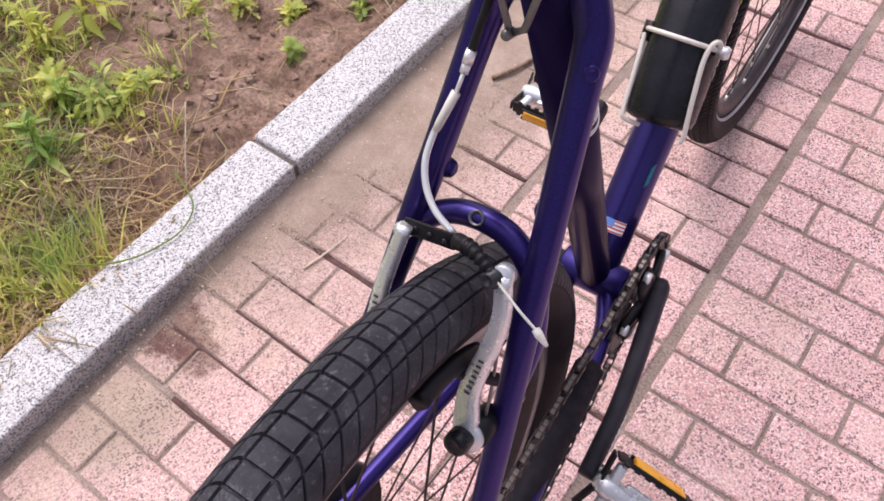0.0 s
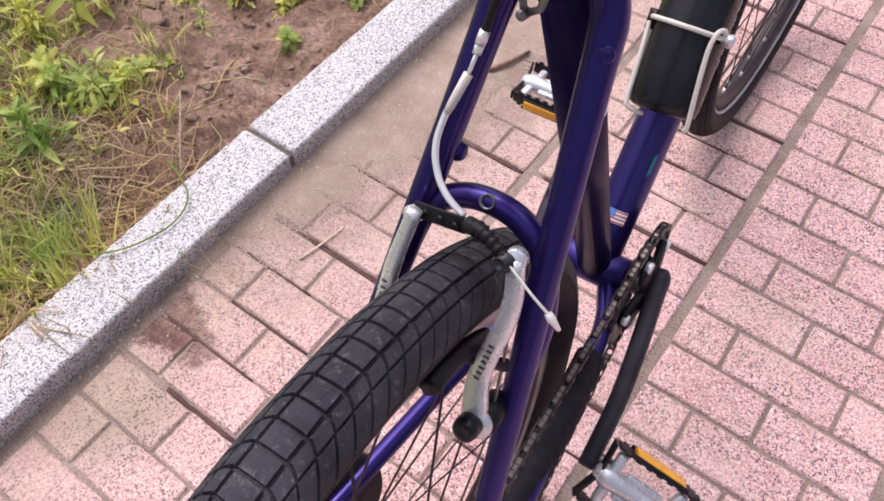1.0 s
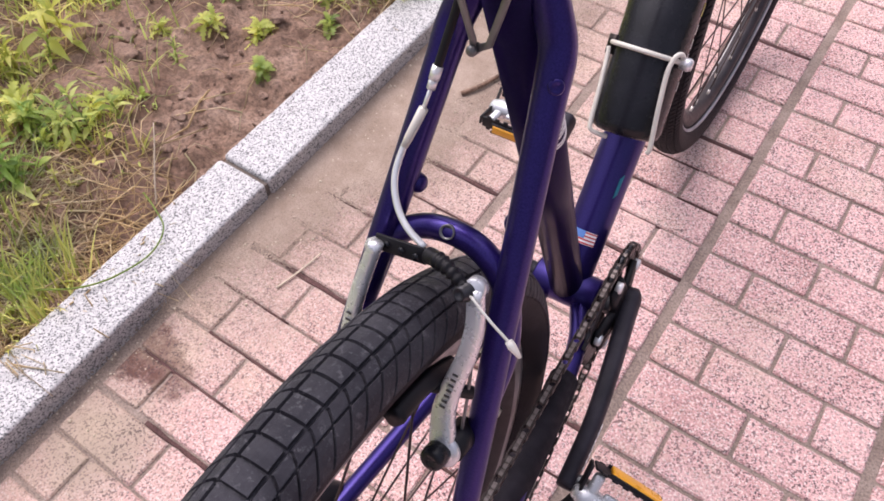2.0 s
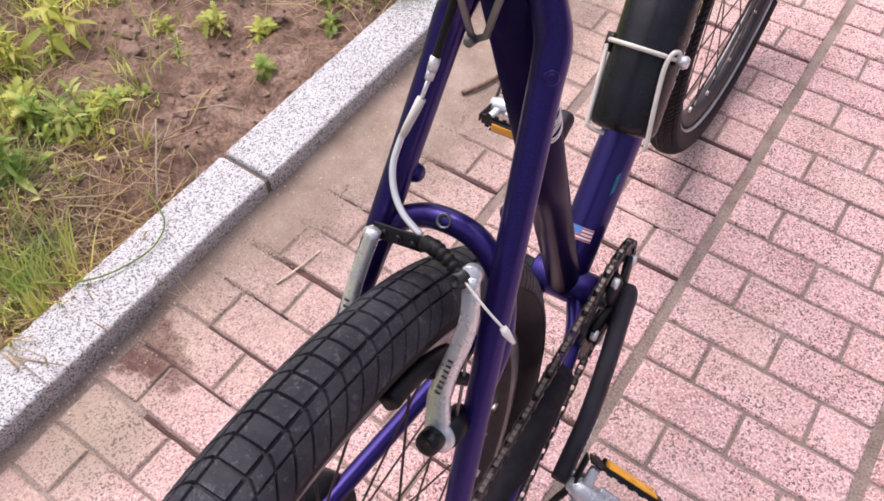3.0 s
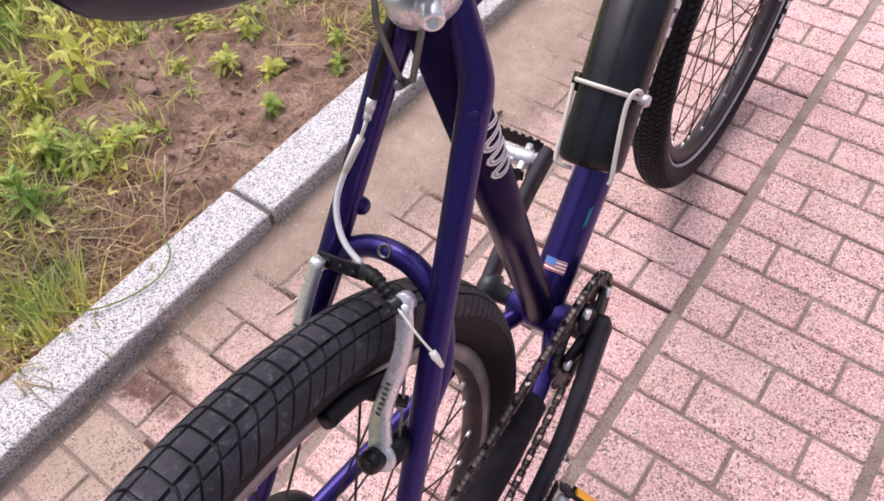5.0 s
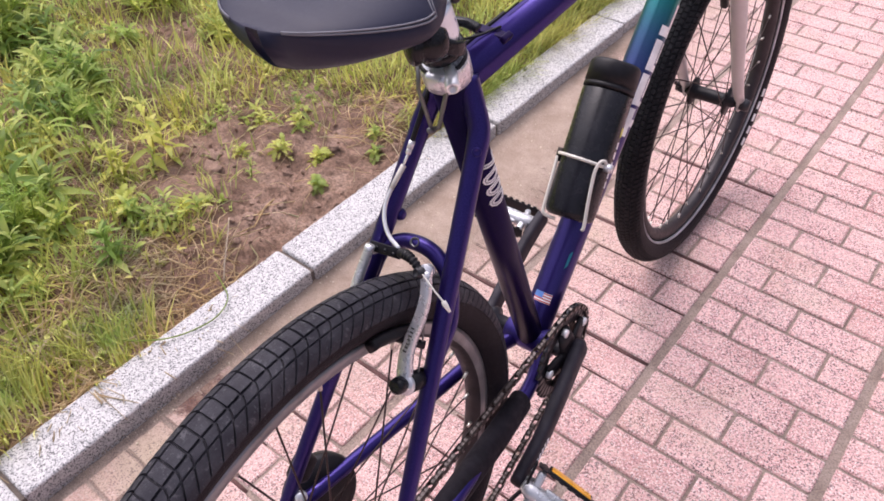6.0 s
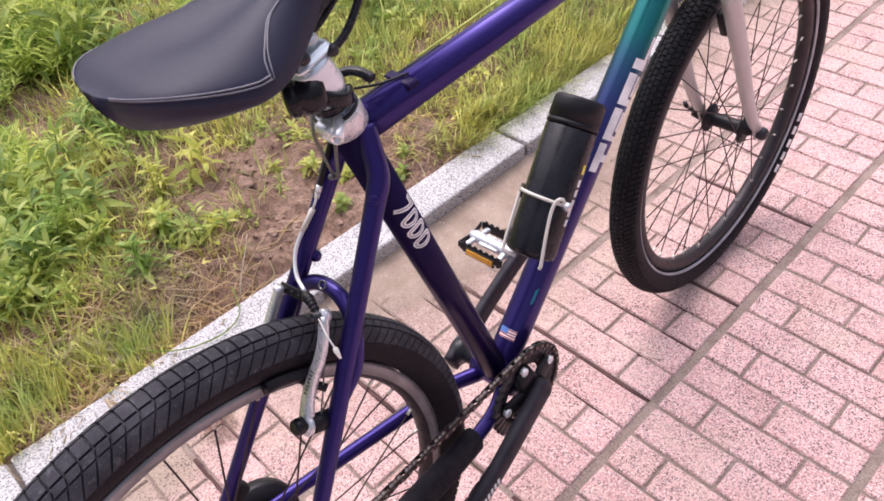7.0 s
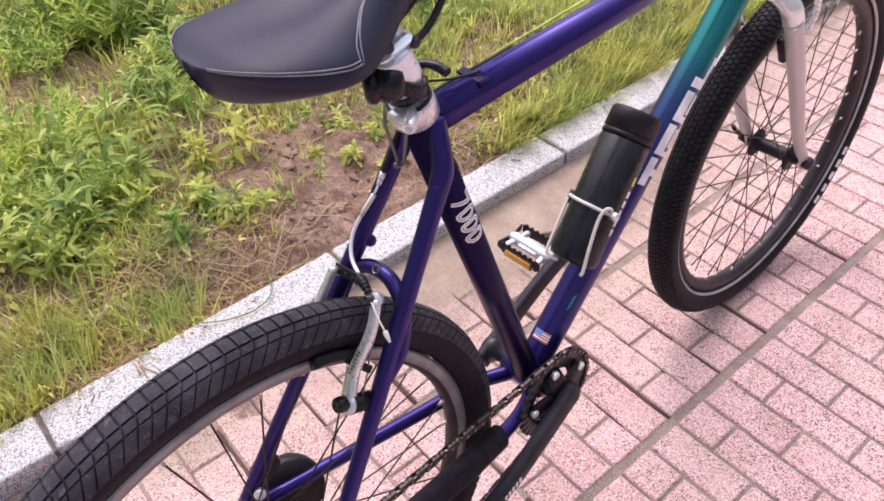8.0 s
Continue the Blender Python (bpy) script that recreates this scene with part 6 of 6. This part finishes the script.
# bushy clumps of feathery weed at the back of the bed: many thin stems set with narrow leaves
FEATHERY = "bushy clump of feathery yellow-green weed on thin stems"
for cx, cy, spread, stems, size in ((-2.16, -0.20, 0.17, 46, 0.26), (-2.42, -0.02, 0.18, 44, 0.28), (-1.95, 0.30, 0.13, 30, 0.20), (-2.55, -0.50, 0.18, 40, 0.26), (-2.05, -0.42, 0.12, 26, 0.18), (-1.52, -0.60, 0.13, 34, 0.17), (-1.38, -0.72, 0.12, 30, 0.16), (-1.66, -0.46, 0.10, 24, 0.15), (-1.25, -0.52, 0.09, 22, 0.13), (-2.75, 0.30, 0.2, 40, 0.28), (-2.3, 0.45, 0.16, 34, 0.22), (-1.72, -0.10, 0.07, 16, 0.12), (-1.50, -0.18, 0.06, 14, 0.10)):
    clump = Pile()
    for _ in range(stems):
        a, r = rng.uniform(0, 6.28), math.sqrt(rng.random())
        foot = Vector((cx + 0.5 * spread * r * math.cos(a), cy + 0.5 * spread * r * math.sin(a), 0))
        foot.z = soil_height(foot.x, foot.y) - 0.004
        tip = foot + Vector((math.cos(a) * r * spread * 0.7, math.sin(a) * r * spread * 0.7, size * rng.uniform(0.55, 1.05) * (1.1 - 0.45 * r)))
        clump.add(sweep([foot, foot.lerp(tip, 0.5), tip], [0.0018, 0.0014, 0.0007], 4))
        count = rng.randint(13, 19)
        for i in range(count):
            t = (i + 0.7) / count
            v, f = lance_leaf(rng.uniform(0.10, 0.16), rng.uniform(0.15, 0.6) + 0.4 * t, rng.uniform(0.3, 0.9))
            at = foot.lerp(tip, 0.15 + 0.85 * t)
            clump.add(moved((v, f), pose(at.x, at.y, at.z, rng.uniform(-20, 20), 0, i * 137.5 + rng.uniform(-30, 30)) @ Matrix.Scale(size * rng.uniform(0.22, 0.36) * (1.15 - 0.5 * t), 4)))
    clump.make("weed_clump", M_FEATHER, FEATHERY, "weed", "", "feathery weeds")
# more of the same weeds, crowding where the grass is thick
for _ in range(50):
    while True:
        x, y = KERB_OUT - 0.12 - rng.random() * 1.5, rng.uniform(-1.0, 0.9)
        if rng.random() < cover(x, y) and KERB_OUT - x > 0.30 + 0.25 * (y > 0.25):
            break
    weed(x, y, rng.uniform(0.07, 0.15), rng.randint(18, 34), M_LEAF if rng.random() < 0.6 else M_LIGHTLEAF, GREEN, rng.uniform(0.35, 0.8), rng.choice((0.2, 0.26, 0.34)))


def clod(x, y, r, flat=0.5, material=M_CLOD, name="clod", label="rough clod of brown earth lying on the soil bed"):
    bm = bmesh.new()
    bmesh.ops.create_icosphere(bm, subdivisions=3, radius=1)
    sd = rng.uniform(0, 90)
    for q in bm.verts:
        k = 1 + 0.55 * noise.noise(q.co * 1.5 + Vector((sd, 0, 0))) + 0.30 * noise.noise(q.co * 4.5 + Vector((sd, 0, 0)))
        q.co = Vector((q.co.x * r * k * 1.2, q.co.y * r * k, q.co.z * r * k * flat))
    bm.verts.index_update()
    geo = [q.co + Vector((x, y, soil_height(x, y) + r * flat * 0.35)) for q in bm.verts], [[q.index for q in f.verts] for f in bm.faces]
    bm.free()
    return tagged(mesh_object(name, geo[0], geo[1], material), label, "earth clod", "clods on the soil bed")


for x, y, r in ((-1.10, -0.13, 0.026), (-1.13, -0.10, 0.016), (-0.93, -0.15, 0.010), (-0.90, -0.19, 0.012), (-0.87, -0.12, 0.009), (-0.96, -0.02, 0.012), (-1.0, 0.02, 0.014), (-0.92, 0.10, 0.013), (-0.82, -0.06, 0.008), (-0.86, -0.26, 0.009)):
    clod(x, y, r)

# loose crumbs of earth over the bare soil
crumbs = Pile()
CRUMB = bmesh.new()
bmesh.ops.create_icosphere(CRUMB, subdivisions=1, radius=1)
CRUMB.verts.index_update()
crumb_v, crumb_f = [q.co.copy() for q in CRUMB.verts], [[q.index for q in f.verts] for f in CRUMB.faces]
CRUMB.free()
for _ in range(3600):
    x, y = KERB_OUT - 0.006 - rng.random() ** 1.3 * 1.3, rng.uniform(-0.9, 0.7)
    if noise.noise(Vector((x * 8, y * 8, 31))) < rng.uniform(-0.5, 0.4):
        continue
    r = 0.0012 + 0.0075 * rng.random() ** 4
    m = pose(x, y, soil_height(x, y) + r * 0.2, rng.uniform(0, 360), rng.uniform(0, 360), rng.uniform(0, 360))
    crumbs.add(([m @ Vector((q.x * r * rng.uniform(0.7, 1.5), q.y * r, q.z * r * 0.7)) for q in crumb_v], crumb_f))
tagged(mesh_object("soil_crumbs", crumbs.v, crumbs.f, M_CLOD, smooth=False), "loose crumbs of brown earth on the soil bed", "soil crumbs", kind="stuff")
grit = Pile()
for _ in range(260):
    y = rng.uniform(-0.7, 0.6)
    x = KERB_IN + 0.004 + rng.random() ** 1.6 * (sand_reach(y) + 0.06)
    r = 0.0009 + 0.0016 * rng.random() ** 3
    m = pose(x, y, max(0.0, sand_height(x, y)) + r * 0.4, rng.uniform(0, 360), rng.uniform(0, 360), 0)
    grit.add(([m @ (q * r * rng.uniform(0.75, 1.3)) for q in crumb_v], crumb_f))
tagged(mesh_object("grit", grit.v, grit.f, M_PALE_STRAW, smooth=False), "pale grit scattered on the sand drift", "grit", kind="stuff")

# a dead twig and a straw on the paving, a thin runner over the kerb
tagged(mesh_object("loose_straw", *sweep(curve_points([(-0.5215, -0.362, 0.003), (-0.511, -0.320, 0.005), (-0.505, -0.275, 0.004)], 4), [0.0018, 0.0013], 8), M_PALE_STRAW), "short dry straw lying on sandy paving", "straw")
tagged(mesh_object("twig", *sweep(curve_points([(-0.515, 0.150, 0.006), (-0.495, 0.185, 0.008), (-0.480, 0.232, 0.007)], 5), [0.0045, 0.0035], 8), M_SOIL), "thin dark twig lying on sandy paving", "twig")
tagged(mesh_object("plant_runner", *sweep(curve_points([(-0.80, -0.36, 0.045), (-0.755, -0.375, 0.052), (-0.715, -0.395, 0.050), (-0.700, -0.440, 0.046), (-0.715, -0.500, 0.046), (-0.745, -0.545, 0.048), (-0.80, -0.58, 0.04)], 6), 0.0014, 6), M_LEAF), "thin green runner hanging over the granite kerb", "plant stem")

tagged(mesh_object("dry_stalk", *sweep(curve_points([(-0.778, -0.358, 0.030), (-0.790, -0.338, 0.060), (-0.812, -0.302, 0.095), (-0.828, -0.278, 0.120)], 4), [0.0016, 0.0009], 6), M_PALE_STRAW), "thin dry weed stalk standing behind the kerb", "plant stem")

# ---- paving blocks: four rows to a tile, laid in half bond ----
gap, chamfer = 0.0048, 0.0026


def paver(length, row=ROW, seed=0, fine=True):
    """One paving block: uneven worn edges, a soft chamfer and a flat top."""
    hl, hw = (length - gap) / 2, (row - gap) / 2
    c = chamfer
    if fine:
        spin = random.Random(seed * 131 + int(length * 10000))
        cut = [0.0012 + 0.0022 * spin.random() for _ in range(4)]
        rim = [(-hl + cut[0], -hw), (hl * spin.uniform(-0.3, 0.3), -hw), (hl - cut[1], -hw), (hl, -hw + cut[1]), (hl, hw - cut[2]),
               (hl - cut[2], hw), (hl * spin.uniform(-0.3, 0.3), hw), (-hl + cut[3], hw), (-hl, hw - cut[3]), (-hl, -hw + cut[0])]
        rim = [(x * (1 - spin.random() * 0.0007 / hl), y * (1 - spin.random() * 0.0012 / hw)) for x, y in rim]
    else:
        rim = [(-hl, -hw), (hl, -hw), (hl, hw), (-hl, hw)]
    n = len(rim)
    verts = []
    for z, k in ((-0.012, 0.0), (-0.0024, 0.0), (0.0, c)):
        verts += [(x * (1 - k / hl), y * (1 - k / hw), z) for x, y in rim]
    faces = [tuple(range(2 * n, 3 * n))]
    for r in (0, n):
        for i in range(n):
            faces.append((r + i, r + (i + 1) % n, r + n + (i + 1) % n, r + n + i))
    return verts, faces


shapes = {}
rest = Pile()
count = 0
HALF, FULL = TILE_X / 4, TILE_X / 2
GROOVE = 0.006
# the column along the kerb is cut narrower and laid to its own rows
EDGE_X, EDGE_WIDE, EDGE_ROW, EDGE_Y = -0.630, 0.304, 0.0770, -0.013
for j in range(-104, 184):
    for c in range(-2, 27):
        edge = c == -2
        x0 = EDGE_X if edge else c * TILE_X
        row, wide = (EDGE_ROW, EDGE_WIDE) if edge else (ROW, TILE_X)
        y = (j + 0.5) * row + (EDGE_Y if edge else 0.0)
        cuts = [(0, wide / 2), (wide / 2, wide)] if j % 2 else [(0, wide / 4), (wide / 4, wide * 0.75), (wide * 0.75, wide)]
        for p0, p1 in cuts:
            l = p0 + (GROOVE if p0 == 0 and not edge else 0)
            r = p1 - (GROOVE if p1 == wide else 0)
            x = x0 + (l + r) / 2
            dz = (0.0012 if x > -0.45 else 0.0004) * noise.noise(Vector((x * 9, y * 9, 3)))
            yy = y - (0.0022 if j % 4 == 3 and c < 0 else 0) + (0.0022 if j % 4 == 0 and c < 0 else 0)
            near = -0.64 < x < 0.60 and -0.78 < y < 0.80
            detail = -0.7 < x < 1.6 and -1.2 < y < 2.4
            key = (round(r - l, 4), row, (j * 7 + c * 3 + int(x * 50)) % 5, detail)
            if near and count < 300:
                if key not in shapes:
                    ob = mesh_object("paving_block", *paver(*key), M_BRICK, pavement, smooth=False)
                    shapes[key] = ob.data
                else:
                    ob = new("paving_block", shapes[key])
                    ob.parent = pavement
                ob.matrix_basis = pose(x, yy, dz, rng.uniform(-0.4, 0.4), rng.uniform(-0.3, 0.3), rng.uniform(-0.35, 0.35))
                count += 1
            else:
                rest.add(moved(paver(*key), pose(x, yy, dz, rng.uniform(-0.3, 0.3), rng.uniform(-0.2, 0.2), rng.uniform(-0.3, 0.3))))
far = mesh_object("paving_blocks", rest.v, rest.f, M_BRICK, pavement, smooth=False)
tagged(far, "pink speckled paving blocks farther off", kind="stuff")
# open cross joints between the tiles nearest the kerb, filled with dark damp dirt
for y, x0, x1, half in ((0, -0.30, -0.008, 0.0040), (-0.012, -0.50, -0.335, 0.0042), (TILE_Y, -0.30, -0.008, 0.0040), (2 * TILE_Y, -0.29, -0.01, 0.0040), (-2 * TILE_Y, -0.32, -0.01, 0.0036),
                        (-0.321, -0.530, -0.335, 0.0044), (-0.553, -0.615, -0.440, 0.0032), (-0.630, -0.530, -0.40, 0.0034), (-4 * ROW, -0.065, -0.015, 0.0034)):
    strip = sweep([(x0 + (x1 - x0) * k / 6, y + 0.0008 * math.sin(k * 2.3 + y * 9), -0.0030) for k in range(7)], [(half + 0.0008 * math.sin(k * 1.7), 0.0012) for k in range(7)], 8, up=(0, 0, 1))
    part("joint_dirt", strip, M_DAMP, pavement, "dark damp dirt in an open joint")
for k in range(40):
    kerbside = k % 3 == 0
    y = rng.randint(-10, 3) * (EDGE_ROW if kerbside else ROW) + (EDGE_Y if kerbside else 0.0)
    x0 = rng.uniform(-0.61, -0.42) if kerbside else rng.uniform(-0.32, -0.06)
    x1 = x0 + rng.uniform(0.04, 0.16)
    x1 = min(-0.335, x1) if kerbside else min(-0.01, x1)
    strip = sweep([(x0 + (x1 - x0) * k / 5, y + 0.0006 * math.sin(k * 2.3 + x0 * 40), -0.0030) for k in range(6)], [(0.0020 + 0.0006 * math.sin(k * 1.7 + x0 * 30), 0.0011) for k in range(6)], 8, up=(0, 0, 1))
    part("joint_dirt", strip, M_DAMP, pavement, "dark damp dirt in an open joint")
